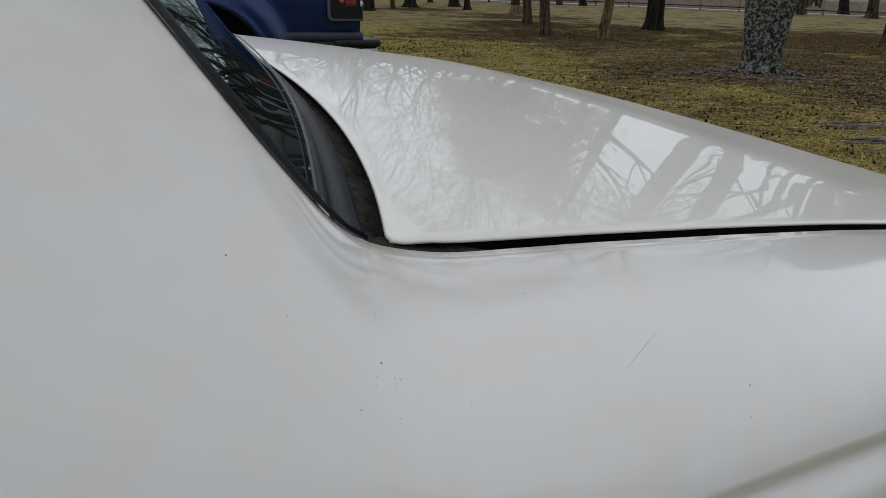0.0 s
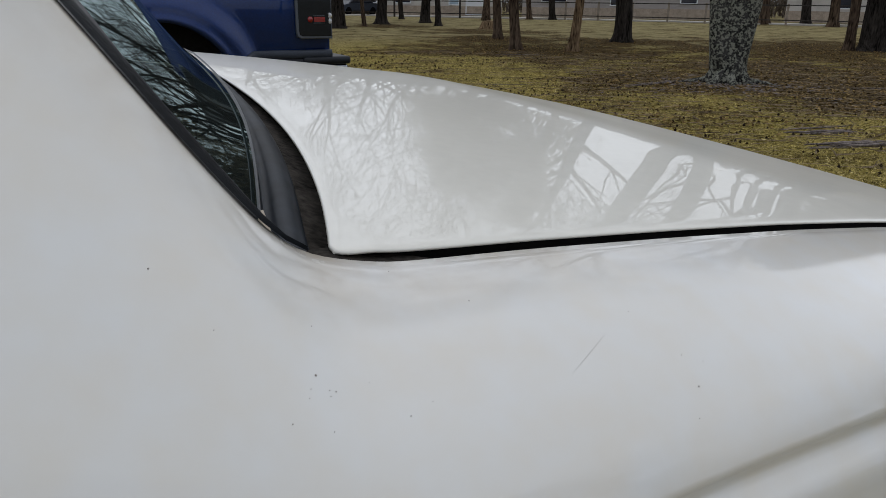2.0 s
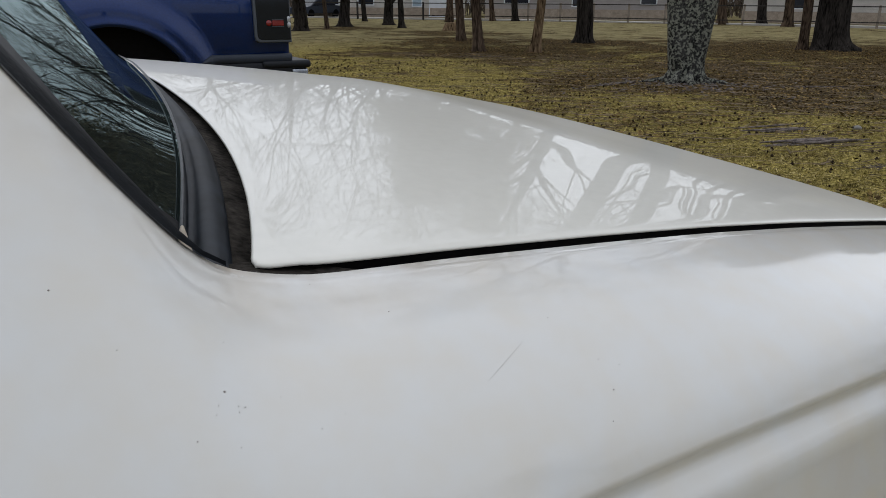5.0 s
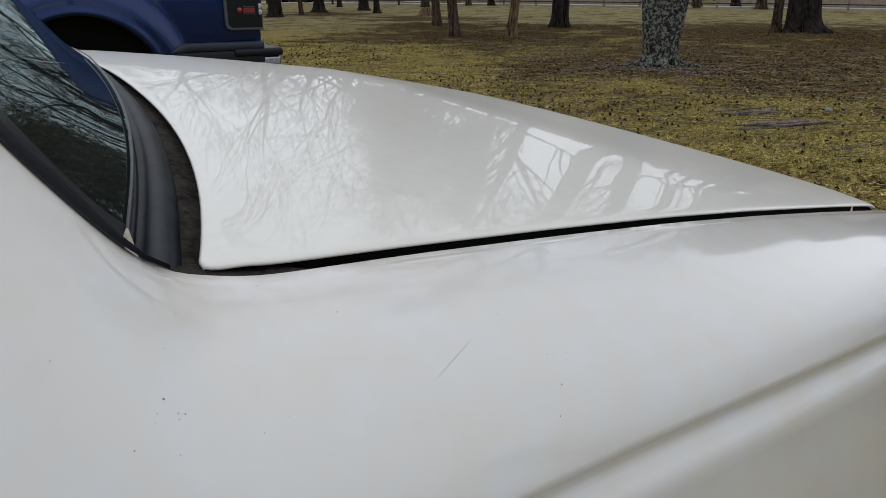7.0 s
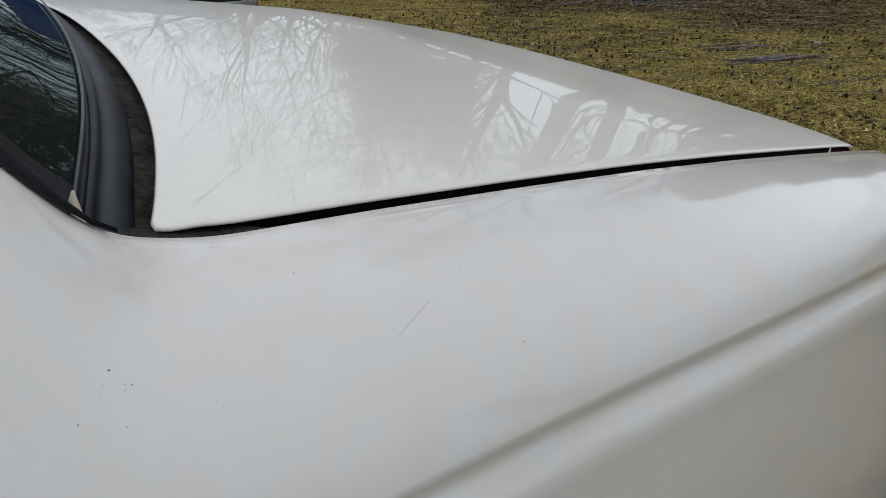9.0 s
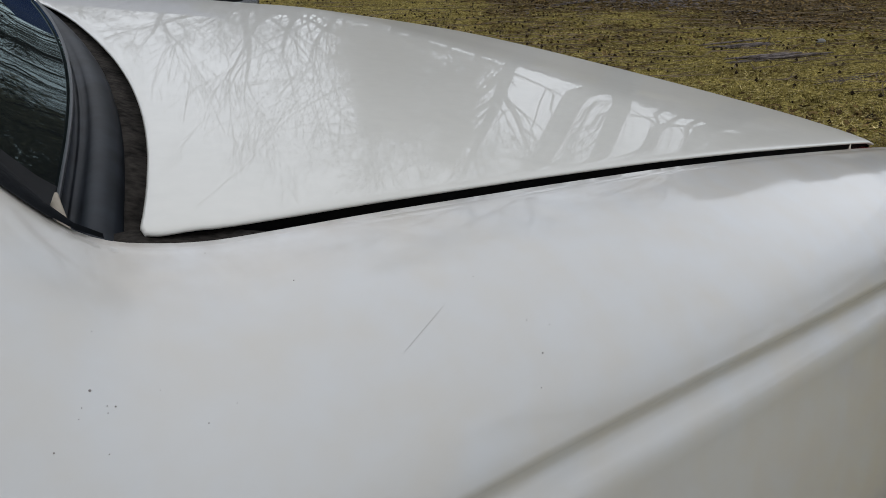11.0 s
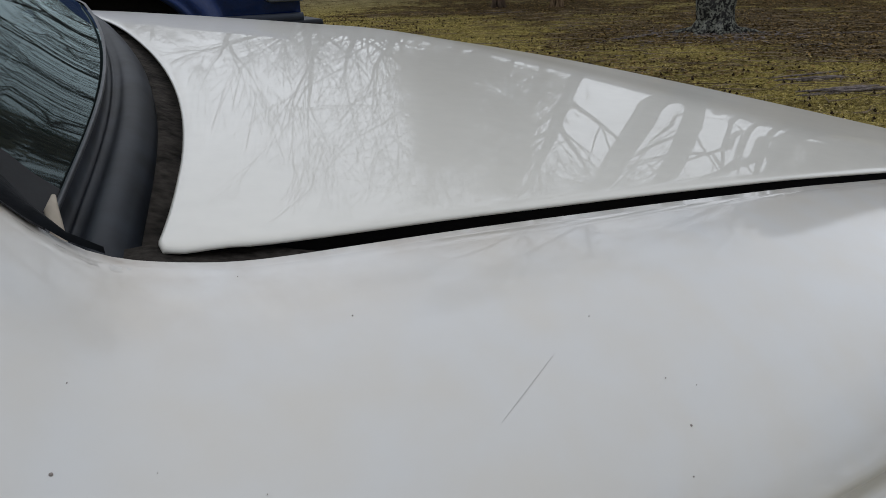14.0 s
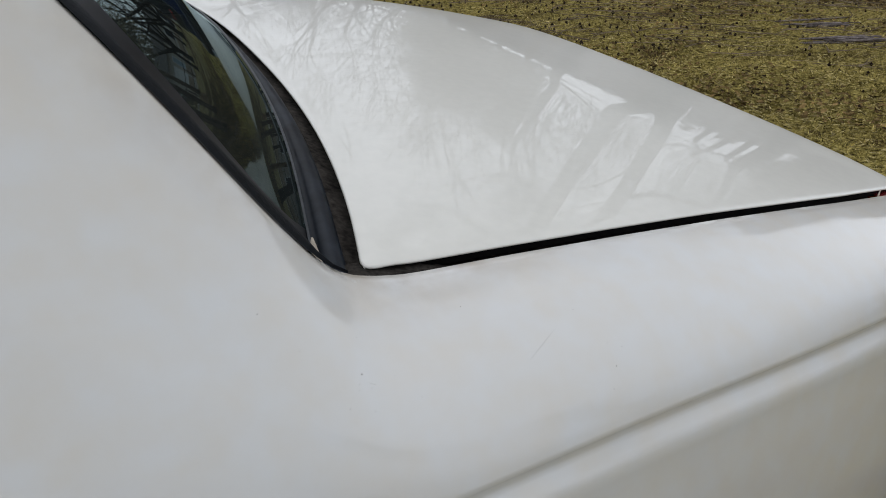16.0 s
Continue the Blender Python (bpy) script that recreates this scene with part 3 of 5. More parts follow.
# ---- the blue pickup ----
def build_pickup():
    truck = tagged(new("pickup_truck"), "dark blue pickup truck with smoked tail lamps, parked on the grass", "truck")
    Y0, Y1 = 4.80, 6.78
    WX, WZ, WR = 0.49, 0.50, 0.50          # rear wheel arch
    # bed side with its arch opening, then a flared lip
    bm = bmesh.new()
    cols = [-0.62 + i * 0.0595 for i in range(39)]
    def low(x):
        d = abs(x - WX)
        arch = WZ + math.sqrt(max(0, WR * WR - d * d)) if d < WR else 0
        return max(0.70, arch)
    def skin(x, z):
        d = math.hypot(x - WX, z - WZ)
        flare = 0.085 * (1 - fade(d, WR + 0.09, WR + 0.25)) + 0.02 * math.exp(-(d - WR - 0.02) ** 2 / 0.0006)
        belly = 0.03 * math.sin(min(1, max(0, (z - 0.7) / 0.75)) * math.pi)
        tuck = 0.03 * fade(x, 1.35, 1.70)
        roll = 0.17 * fade(z, 1.10, 1.50) ** 1.6
        return Y0 + 0.045 - flare - belly + tuck + roll
    xs = sorted(set([round(-0.70 + 0.02 * i, 3) for i in range(121)]))
    rows = []
    for x in xs:
        z0 = low(x)
        rows.append([bm.verts.new((x, skin(x, z0 + (1.45 - z0) * k / 26), z0 + (1.45 - z0) * k / 26)) for k in range(27)])
    for r0, r1 in zip(rows, rows[1:]):
        for k in range(26):
            bm.faces.new((r0[k], r1[k], r1[k + 1], r0[k + 1]))
    inner = [bm.verts.new((r[0].co.x, r[0].co.y + 0.09, r[0].co.z)) for r in rows]
    for k in range(len(rows) - 1):
        bm.faces.new((rows[k][0], inner[k], inner[k + 1], rows[k + 1][0]))
    bed = part("bed_side", smooth(bm), BLUE, truck)
    truck.location.x = 0.004
    # far side, tailgate, floor
    bm = bmesh.new()
    box(bm, 0.50, Y1, 1.08, 2.4, 0.06, 0.74, 0.02)
    part("bed_side", bm, BLUE, truck)
    bm = bmesh.new()
    box(bm, 1.685, (Y0 + Y1) / 2, 1.09, 0.05, Y1 - Y0 - 0.12, 0.70, 0.015)
    part("tailgate", bm, BLUE, truck)
    bm = bmesh.new()
    box(bm, 0.5, (Y0 + Y1) / 2, 0.80, 2.34, Y1 - Y0 - 0.60, 0.12)
    part("bed_floor", bm, BLACK_PLASTIC, truck)
    bm = bmesh.new()
    box(bm, WX, (Y0 + Y1) / 2 + 0.06, 0.86, 1.06, Y1 - Y0 - 0.16, 0.56)
    part("wheel_well", bm, BLACK_GAP, truck)
    # tail lamp
    bm = bmesh.new()
    prism(bm, [(1.440, 0.925), (1.449, 0.893), (1.475, 0.880), (1.712, 0.880), (1.712, 1.34), (1.50, 1.34), (1.440, 1.28)], Y0 + 0.000, Y0 + 0.20, 0.008)
    lamp = part("tail_lamp", bm, LAMP_FRAME, bed, "smoked tail lamp in a grey frame")
    bm = bmesh.new()
    prism(bm, [(1.459, 0.932), (1.466, 0.909), (1.486, 0.899), (1.704, 0.899), (1.704, 1.322), (1.51, 1.322), (1.459, 1.27)], Y0 - 0.004, Y0 + 0.06, 0.004)
    part("smoked_lens", bm, SMOKE, lamp)
    bm = bmesh.new()
    lathe(bm, [(0.001, 0.012), (0.012, 0.010), (0.02, 0.003), (0.021, 0)], 20, Matrix.Translation((1.545, Y0 - 0.007, 1.015)) @ Euler((radians(90), 0, 0)).to_matrix().to_4x4())
    part("red_reflector", bm, RED_LENS, lamp)
    bm = bmesh.new()
    box(bm, 1.612, Y0 - 0.008, 1.015, 0.085, 0.008, 0.036, 0.003)
    part("red_bar", bm, RED_LENS, lamp)
    for z in (0.990, 1.040):
        bm = bmesh.new()
        box(bm, 1.61, Y0 - 0.009, z, 0.085, 0.006, 0.004, 0.001)
        part("trim_line", bm, LAMP_FRAME, lamp)
    for z in (1.003, 1.042):
        bm = bmesh.new()
        lathe(bm, [(0.001, 0.016), (0.012, 0.014), (0.020, 0.006), (0.023, 0)], 20, Matrix.Translation((1.694, Y0 + 0.002, z)) @ Euler((radians(90), 0, radians(40))).to_matrix().to_4x4() @ Matrix.Diagonal((0.7, 1.0, 1, 1)))
        part("clear_lamp", bm, CLEAR_LENS, lamp)
    # cladding along the bottom, bumper with step pad and chrome face
    def belt(z0, z1, out):
        """A strip that grows out of the flare and runs to the tail."""
        def at(u, v):
            x = 0.92 + u * 0.785
            k = fade(x, 0.92, 1.14)
            zt = 0.69 + (z1 - 0.69) * k
            z = min(z0, zt) + (zt - min(z0, zt)) * v
            return Vector((x, min(skin(x, z), Y0 + 0.02) - out * k * math.sin(math.pi * min(1, 0.08 + v * 0.92)) ** 0.35, z))
        return sheet(at, 50, 10)
    part("cladding", belt(0.745, 0.803, 0.022), CLAD, truck)
    part("lower_cladding", belt(0.62, 0.747, 0.016), BLACK_PLASTIC, truck)
    bm = bmesh.new()
    box(bm, 1.665, (Y0 + Y1) / 2, 0.724, 0.37, Y1 - Y0 + 0.02, 0.058, 0.022)
    bump = part("rear_bumper", smooth(bm), BLACK_PLASTIC, truck, "black bumper step pad")
    bm = bmesh.new()
    box(bm, 1.655, (Y0 + Y1) / 2, 0.612, 0.36, Y1 - Y0 - 0.01, 0.175, 0.03)
    part("chrome_face", smooth(bm), CHROME, bump)
    # cab and nose
    bm = bmesh.new()
    prism(bm, [(-0.74, 0.55), (-0.74, 1.45), (-0.80, 1.92), (-1.0, 1.98), (-2.2, 1.98), (-2.75, 1.45), (-3.0, 1.40), (-3.0, 0.55)], Y0 + 0.02, Y1 + 0.02, 0.03)
    part("cab", bm, BLUE, truck)
    for x0, x1 in ((-0.9, -1.6), (-1.68, -2.35)):
        bm = bmesh.new()
        prism(bm, [(x0, 1.46), (x0 - 0.05, 1.88), (x1 + (0.2 if x1 < -2 else 0.0), 1.88), (x1 - (0.1 if x1 < -2 else 0), 1.46)], Y0 + 0.01, Y0 + 0.05, 0.004)
        part("side_window", bm, SMOKE, truck)
    bm = bmesh.new()
    prism(bm, [(-3.0, 0.6), (-3.0, 1.38), (-4.0, 1.28), (-4.2, 1.1), (-4.2, 0.6)], Y0 + 0.02, Y1 + 0.02, 0.04)
    part("bonnet", bm, BLUE, truck)
    for x in (WX, -3.45):
        for y, s in ((Y0 + 0.19, -1), (Y1 - 0.14, 1)):
            m = Matrix.Translation((x, y, 0.40)) @ Euler((radians(90 * s), 0, 0)).to_matrix().to_4x4()
            bm = lathe(bmesh.new(), [(0.23, -0.12), (0.36, -0.13), (0.395, -0.10), (0.40, 0), (0.395, 0.10), (0.36, 0.13), (0.23, 0.12)], 40, m)
            w = part("wheel", bm, TYRE, truck)
            bm = lathe(bmesh.new(), [(0.23, -0.11), (0.21, -0.04), (0.07, -0.06), (0.001, -0.07)], 30, m)
            part("rim", bm, ALLOY, w)
    return truck


build_pickup()


# ---- ground ----
def ground_material():
    m = bpy.data.materials.new("mossy_winter_lawn")
    m.use_nodes = True
    t = m.node_tree
    b = t.nodes["Principled BSDF"]
    at = t.nodes.new("ShaderNodeTexCoord")
    def noise_at(scale, detail=6, rough=0.6):
        n = t.nodes.new("ShaderNodeTexNoise")
        n.inputs["Scale"].default_value, n.inputs["Detail"].default_value, n.inputs["Roughness"].default_value = scale, detail, rough
        t.links.new(at.outputs["Object"], n.inputs["Vector"])
        return n.outputs["Fac"]
    def ramp(src, stops):
        r = t.nodes.new("ShaderNodeValToRGB")
        e = r.color_ramp.elements
        while len(e) < len(stops):
            e.new(0.5)
        for el, (p, c) in zip(e, stops):
            el.position, el.color = p, (*c, 1)
        t.links.new(src, r.inputs[0])
        return r.outputs[0]
    def mix(a, c, f):
        n = t.nodes.new("ShaderNodeMix")
        n.data_type = "RGBA"
        t.links.new(f, n.inputs[0])
        t.links.new(a, n.inputs[6])
        t.links.new(c, n.inputs[7])
        return n.outputs[2]
    moss = ramp(noise_at(26, 8, 0.75), [(0.40, (0.022, 0.016, 0.005)), (0.5, (0.235, 0.185, 0.048)), (0.63, (0.56, 0.45, 0.15))])
    litter = ramp(noise_at(40, 8, 0.8), [(0.44, (0.008, 0.0045, 0.0018)), (0.53, (0.080, 0.052, 0.019)), (0.66, (0.36, 0.26, 0.11))])
    far = ramp(noise_at(1.1, 9, 0.78), [(0.35, (0.115, 0.095, 0.042)), (0.65, (0.32, 0.265, 0.13))])
    drift = t.nodes.new("ShaderNodeAttribute")
    drift.attribute_name = "litter"
    total = t.nodes.new("ShaderNodeMath")
    total.operation = "MULTIPLY_ADD"
    total.inputs[1].default_value = 0.20
    t.links.new(drift.outputs["Fac"], total.inputs[0])
    t.links.new(noise_at(0.9, 11, 0.82), total.inputs[2])
    patch = ramp(total.outputs[0], [(0.53, (0, 0, 0)), (0.60, (1, 1, 1))])
    sep = t.nodes.new("ShaderNodeSeparateXYZ")
    t.links.new(at.outputs["Object"], sep.inputs[0])
    dist = t.nodes.new("ShaderNodeVectorMath")
    dist.operation = "LENGTH"
    t.links.new(at.outputs["Object"], dist.inputs[0])
    away = t.nodes.new("ShaderNodeMapRange")
    away.inputs["From Min"].default_value, away.inputs["From Max"].default_value = 17, 24
    t.links.new(dist.outputs["Value"], away.inputs["Value"])
    t.links.new(mix(mix(moss, far, away.outputs[0]), litter, patch), b.inputs["Base Color"])
    b.inputs["Roughness"].default_value, b.inputs["Specular IOR Level"].default_value = 0.95, 0.03
    bp = t.nodes.new("ShaderNodeBump")
    bp.inputs["Strength"].default_value, bp.inputs["Distance"].default_value = 0.7, 0.03
    t.links.new(noise_at(30, 8, 0.8), bp.inputs["Height"])
    t.links.new(bp.outputs[0], b.inputs["Normal"])
    return m


def ground_z(x, y):
    """Gentle unevenness, flat under the vehicles and at the tree feet."""
    d = math.hypot(x - 1, y - 3)
    k = fade(d, 4.5, 9) * (1 - fade(d, 60, 90))
    return k * 0.05 * (noise.noise(Vector((x * 0.22, y * 0.22, 3.1))) + 0.4 * noise.noise(Vector((x * 0.9, y * 0.9, 1.7))))


def litter_amount(x, y):
    """Where leaf litter gathers: round the trees and in drifts."""
    k = 0.0
    for tx, ty, r in ((9.3, 7.7, 2.3), (10.8, 14.6, 3.4), (12.8, 20, 2.5), (15.6, 17.2, 2.6), (19.4, 11.8, 5.5), (12, 9.4, 2.0), (12.6, 6.2, 2.6), (16.0, 8.3, 3.4), (21.5, 10.0, 4.0), (15.5, 25.0, 2.5), (13.5, 31.5, 2.5), (8.4, 5.0, 1.2), (9.9, 5.6, 1.8), (10.8, 7.3, 2.0)):
        k = max(k, math.exp(-((x - tx) ** 2 + (y - ty) ** 2) / (r * r)))
    return k + 0.45 * noise.noise(Vector((x * 0.5, y * 0.5, 9))) + 0.3 * noise.noise(Vector((x * 1.3, y * 1.3, 2)))


LAWN = ground_material()
axis = [-700, -300, -120, -60, -35] + [round(-24 + 0.6 * i, 2) for i in range(116)] + [50, 60, 80, 120, 300, 700]
gv = [(x, y, ground_z(x, y)) for x in axis for y in axis]
n = len(axis)
gf = [(i * n + j, (i + 1) * n + j, (i + 1) * n + j + 1, i * n + j + 1) for i in range(n - 1) for j in range(n - 1)]
lawn = raw("ground", gv, gf, LAWN)
drift = lawn.data.attributes.new("litter", "FLOAT", "POINT")
drift.data.foreach_set("value", [max(0, litter_amount(x, y)) for x, y, z in gv])
tagged(lawn, "mossy olive winter lawn with brown leaf litter", "lawn", kind="structure")

BARK = material("brown_bark", (0.020, 0.014, 0.010), 0.95, spread=0.5, scale=7, fine=30, bump=1.0, second=(0.085, 0.060, 0.042), spec=0.03, stretch=(1, 1, 0.2))
BARK_PALE = material("tan_bark", (0.05, 0.032, 0.018), 0.95, spread=0.4, scale=7, fine=30, bump=1.0, second=(0.19, 0.13, 0.077), spec=0.03, stretch=(1, 1, 0.2))
BARK_DARK = material("dark_bark", (0.004, 0.0036, 0.0032), 0.95, spread=0.5, scale=7, fine=30, bump=1.0, second=(0.034, 0.029, 0.025), spec=0.02, stretch=(1, 1, 0.2))


def lichen_material():
    m = material("lichen_bark", (0.009, 0.0085, 0.008), 0.95, spread=0.5, scale=6, fine=40, bump=1.0, second=(0.045, 0.043, 0.04), spec=0.05)
    t = m.node_tree
    b = t.nodes["Principled BSDF"]
    old = b.inputs["Base Color"].links[0].from_socket
    at = t.nodes.new("ShaderNodeTexCoord")
    spots = t.nodes.new("ShaderNodeTexNoise")
    spots.inputs["Scale"].default_value, spots.inputs["Detail"].default_value, spots.inputs["Distortion"].default_value = 20, 12, 0.3
    spots.inputs["Roughness"].default_value = 0.68
    r = t.nodes.new("ShaderNodeValToRGB")
    stops = r.color_ramp.elements
    stops[0].position, stops[1].position = 0.45, 0.64
    stops[0].color, stops[1].color = (0.0, 0.0, 0.0, 1), (0.95, 0.95, 0.95, 1)
    for at_, level in ((0.50, 0.04), (0.52, 0.50), (0.55, 1.0), (0.58, 0.40)):
        stops.new(at_).color = (level, level, level, 1)
    mix = t.nodes.new("ShaderNodeMix")
    mix.data_type = "RGBA"
    mix.inputs[7].default_value = (0.24, 0.242, 0.195, 1)
    t.links.new(at.outputs["Object"], spots.inputs["Vector"])
    t.links.new(spots.outputs["Fac"], r.inputs[0])
    t.links.new(r.outputs[0], mix.inputs[0])
    t.links.new(old, mix.inputs[6])
    t.links.new(mix.outputs[2], b.inputs["Base Color"])
    return m


LICHEN = lichen_material()


# ---- bare trees ----
def tree_meshes(seed, height, radius, lean, fork, mats, finest=5, twig=0.005, flare=0.36, wild=0.13, limbs=0, spread=0.75):
    """Trunk with flared foot, and a crown of limbs and twigs, as two meshes."""
    rng = random.Random(seed)
    tv, tf, cv, cf = [], [], [], []

    def limb(V, F, pts, radii, sides, lobes=None):
        start = len(V)
        for i, p in enumerate(pts):
            d = (pts[min(i + 1, len(pts) - 1)] - pts[max(i - 1, 0)]).normalized()
            a = d.cross(Vector((0.31, 0.95, 0.1))).normalized()
            b = d.cross(a)
            for k in range(sides):
                g = k * 2 * math.pi / sides
                rr = radii[i] * (1 + (lobes(i, g) if lobes else 0))
                V.append(tuple(p + a * rr * math.cos(g) + b * rr * math.sin(g)))
        for i in range(len(pts) - 1):
            for k in range(sides):
                q = start + i * sides
                F.append((q + k, q + (k + 1) % sides, q + sides + (k + 1) % sides, q + sides + k))

    def grow(p, d, r, length, depth):
        steps = 5 if depth < 3 else 3
        pts, radii = [p], [r]
        for i in range(steps):
            d = (d + Vector((rng.gauss(0, wild), rng.gauss(0, wild), rng.gauss(0.05, 0.09)))).normalized()
            if p.z < fork * 1.15:
                d = Vector((d.x, d.y, max(d.z, 0.35))).normalized()
            p = p + d * length / steps
            pts.append(p)
            radii.append(max(twig, r * (1 - 0.66 * (i + 1) / steps)))
        limb(cv, cf, pts, radii, (7, 6, 5, 4, 3, 3)[min(depth, 5)])
        if depth >= finest:
            return
        kids = rng.randint(3, 4) if depth < 2 else rng.randint(4, 6)
        for c in range(kids):
            at = rng.uniform(0.35, 1.0) if c else 1.0
            i = min(steps, int(at * steps + 0.5))
            side = Vector((rng.gauss(0, 1), rng.gauss(0, 1), rng.gauss(0.25, 0.5))).normalized()
            nd = (d * (0.85 if c == 0 else 0.55) + side * (0.35 if c == 0 else spread)).normalized()
            grow(pts[i], nd, radii[i] * rng.uniform(0.55, 0.75), length * rng.uniform(0.52, 0.75), depth + 1)

    phase = rng.uniform(0, 6.28)
    pts, radii = [], []
    n = 26
    for i in range(n + 1):
        s = i / n
        z = -0.15 + (fork + 0.15) * s ** 1.6
        wob = Vector((math.sin(z * 0.7 + phase) * 0.05, math.cos(z * 0.9 + phase) * 0.05, 0)) * min(1, max(0, z)) * radius * 3
        pts.append(Vector((lean[0] * z, lean[1] * z, z)) + wob)
        radii.append(radius * (1 - 0.30 * s) * (1 + flare * math.exp(-max(0, z) / 0.11)))
    def lobes(i, g):
        z = pts[i].z
        foot = math.exp(-max(0, z) / 0.3)
        return foot * flare / 0.36 * (0.26 * math.sin(5 * g + phase) + 0.16 * math.sin(3 * g + 1.3 * phase)) + 0.05 * math.sin(7 * g + z * 0.8 + phase) + 0.035 * math.sin(11 * g - z * 1.2)
    limb(tv, tf, pts, radii, 28 if finest > 4 else 14, lobes)
    top, r = pts[-1], radii[-1]
    d = Vector((lean[0], lean[1], 1)).normalized()
    rest = height - fork
    grow(top, d, r * 0.92, rest * 0.42, 0)
    for k in range(limbs or rng.randint(2, 3)):
        g = phase + k * 2.3 + rng.uniform(-0.4, 0.4)
        grow(pts[-2 - k], Vector((math.cos(g), math.sin(g), 0.75)).normalized(), r * rng.uniform(0.5, 0.75), rest * rng.uniform(0.30, 0.42), 1)
    made = []
    for name, V, F, mat in (("trunk", tv, tf, mats), ("crown", cv, cf, mats)):
        me = bpy.data.meshes.new(name)
        me.from_pydata(V, [], F)
        me.materials.append(mat)
        me.shade_smooth()
        made.append(me)
    return made


def plant(meshes, x, y, turn=0, size=1.0, label="", group="bare trees"):
    t = tagged(new("tree"), label, "tree", group)
    t.matrix_world = Matrix.LocRotScale((x, y, ground_z(x, y)), Euler((0, 0, turn)), (size, size, size))
    for me in meshes:
        o = new(me.name.split(".")[0], me)
        o.parent = t
    return t


def forked_tree_meshes(mat):
    """A trunk that parts into two stems at man height, each with its own crown."""
    meshes = tree_meshes(3, 3.0, 0.295, (-0.03, 0.02), 1.75, mat, 0, flare=0.12)
    left = Vector((-0.66, 0.75, 0))
    stems = []
    for seed, r, bends in ((31, 0.20, ((0.1, 0.04), (0.5, 0.09), (0.85, 0.14), (1.5, 0.21), (2.2, 0.36), (2.8, 0.51), (3.4, 0.63), (4.4, 0.76), (5.6, 0.93), (7.0, 1.10))), (37, 0.17, ((0.1, -0.04), (0.5, -0.09), (0.85, -0.14), (1.5, -0.20), (2.1, -0.25), (2.7, -0.29), (3.8, -0.22), (5.0, -0.12), (6.4, 0.02)))):
        bm = bmesh.new()
        tube(bm, [left * o + Vector((0, 0, h)) for h, o in bends], [r * (1.12 - 0.045 * h + 0.03 * math.sin(h * 5)) for h, o in bends], 20)
        stem = bpy.data.meshes.new("stem")
        bm.to_mesh(stem)
        bm.free()
        stem.materials.append(mat)
        stem.shade_smooth()
        h, o = bends[-1]
        crown = tree_meshes(seed, 13.5 - h, r * 0.80, (-0.05, 0.06), 0.3, mat)[1]
        crown.transform(Matrix.Translation(left * o + Vector((0, 0, h - 0.3))))
        stems += [stem, crown]
    for g, reach in ((-2.2, 0.34), (-1.5, 0.22), (-0.9, 0.46), (-0.3, 0.30), (2.5, 0.40), (-2.9, 0.30)):
        bm = bmesh.new()
        way = Vector((math.cos(g), math.sin(g), 0))
        tube(bm, [way * 0.22 + Vector((0, 0, 0.16)), way * 0.31 + Vector((0, 0, 0.05)), way * (0.33 + reach * 0.5) + Vector((0.03, 0.02, 0.02)), way * (0.33 + reach) + Vector((0, 0.05, -0.02))], [0.07, 0.055, 0.035, 0.015], 10)
        root = bpy.data.meshes.new("root")
        bm.to_mesh(root)
        bm.free()
        root.materials.append(mat)
        root.shade_smooth()
        stems.append(root)
    return [meshes[0]] + stems


plant(forked_tree_meshes(LICHEN), 9.05, 7.45, 0, 1, "forked bare tree with grey-green lichen on its trunk")
slim = tree_meshes(5, 14, 0.125, (0.10, -0.06), 4.0, BARK, 3, 0.012, wild=0.08)
tan = tree_meshes(8, 13, 0.125, (0.05, -0.03), 4.5, BARK_PALE, 3, 0.012, wild=0.08)
fork_tree = tree_meshes(11, 14, 0.28, (-0.05, 0.02), 5.6, BARK_DARK, 4, 0.014, wild=0.08, limbs=5)
oak = tree_meshes(41, 14, 0.36, (-0.02, 0.02), 3.0, BARK_DARK, 4, 0.016)
fan = tree_meshes(47, 24, 0.46, (-0.02, 0.02), 2.6, BARK_DARK, 3, 0.025, wild=0.06, limbs=6, spread=0.42)
elm = tree_meshes(53, 27, 0.48, (0.02, 0.0), 2.4, BARK_DARK, 3, 0.025, wild=0.06, limbs=6, spread=0.42)
broad = tree_meshes(14, 19, 0.46, (-0.10, 0.04), 4.0, BARK_DARK)
thin = tree_meshes(17, 13, 0.14, (-0.07, 0.02), 4.5, BARK)
far_a = tree_meshes(23, 15, 0.20, (-0.07, 0.04), 4.5, BARK_DARK, 4)
far_b = tree_meshes(29, 13, 0.14, (-0.07, 0.04), 4.5, BARK, 4)
plant(fork_tree, 15.6, 17.2, 0, 1, "bare tree with dark grey bark and flared foot")
plant(thin, 19.1, 12.1, 0.5, 1, "thin bare tree with brown bark beside a broad one")
plant(broad, 19.6, 11.6, 0, 1, "broad old bare tree with dark bark")
for i, (x, y, s) in enumerate([(14.6, 40.0, 0.8), (12.7, 31.3, 0.72), (16.8, 31.8, 0.8), (19.0, 47, 0.9), (20.1, 43.2, 0.85), (29.4, 42.3, 1.3), (30.5, 41.1, 1.2), (38.5, 30.4, 1.9), (41.0, 29.4, 1.5), (40.0, 26.9, 2.0), (5.5, 40.0, 0.8), (9.5, 46.0, 0.9), (0.5, 41.0, 0.9)]):
    plant(oak if i == 0 else (oak, thin)[i % 2] if i > 9 else (far_a, far_b)[i % 2], x, y, 0.5 * math.sin(i * 2.4), s, "bare tree with dark bark far across the lawn")

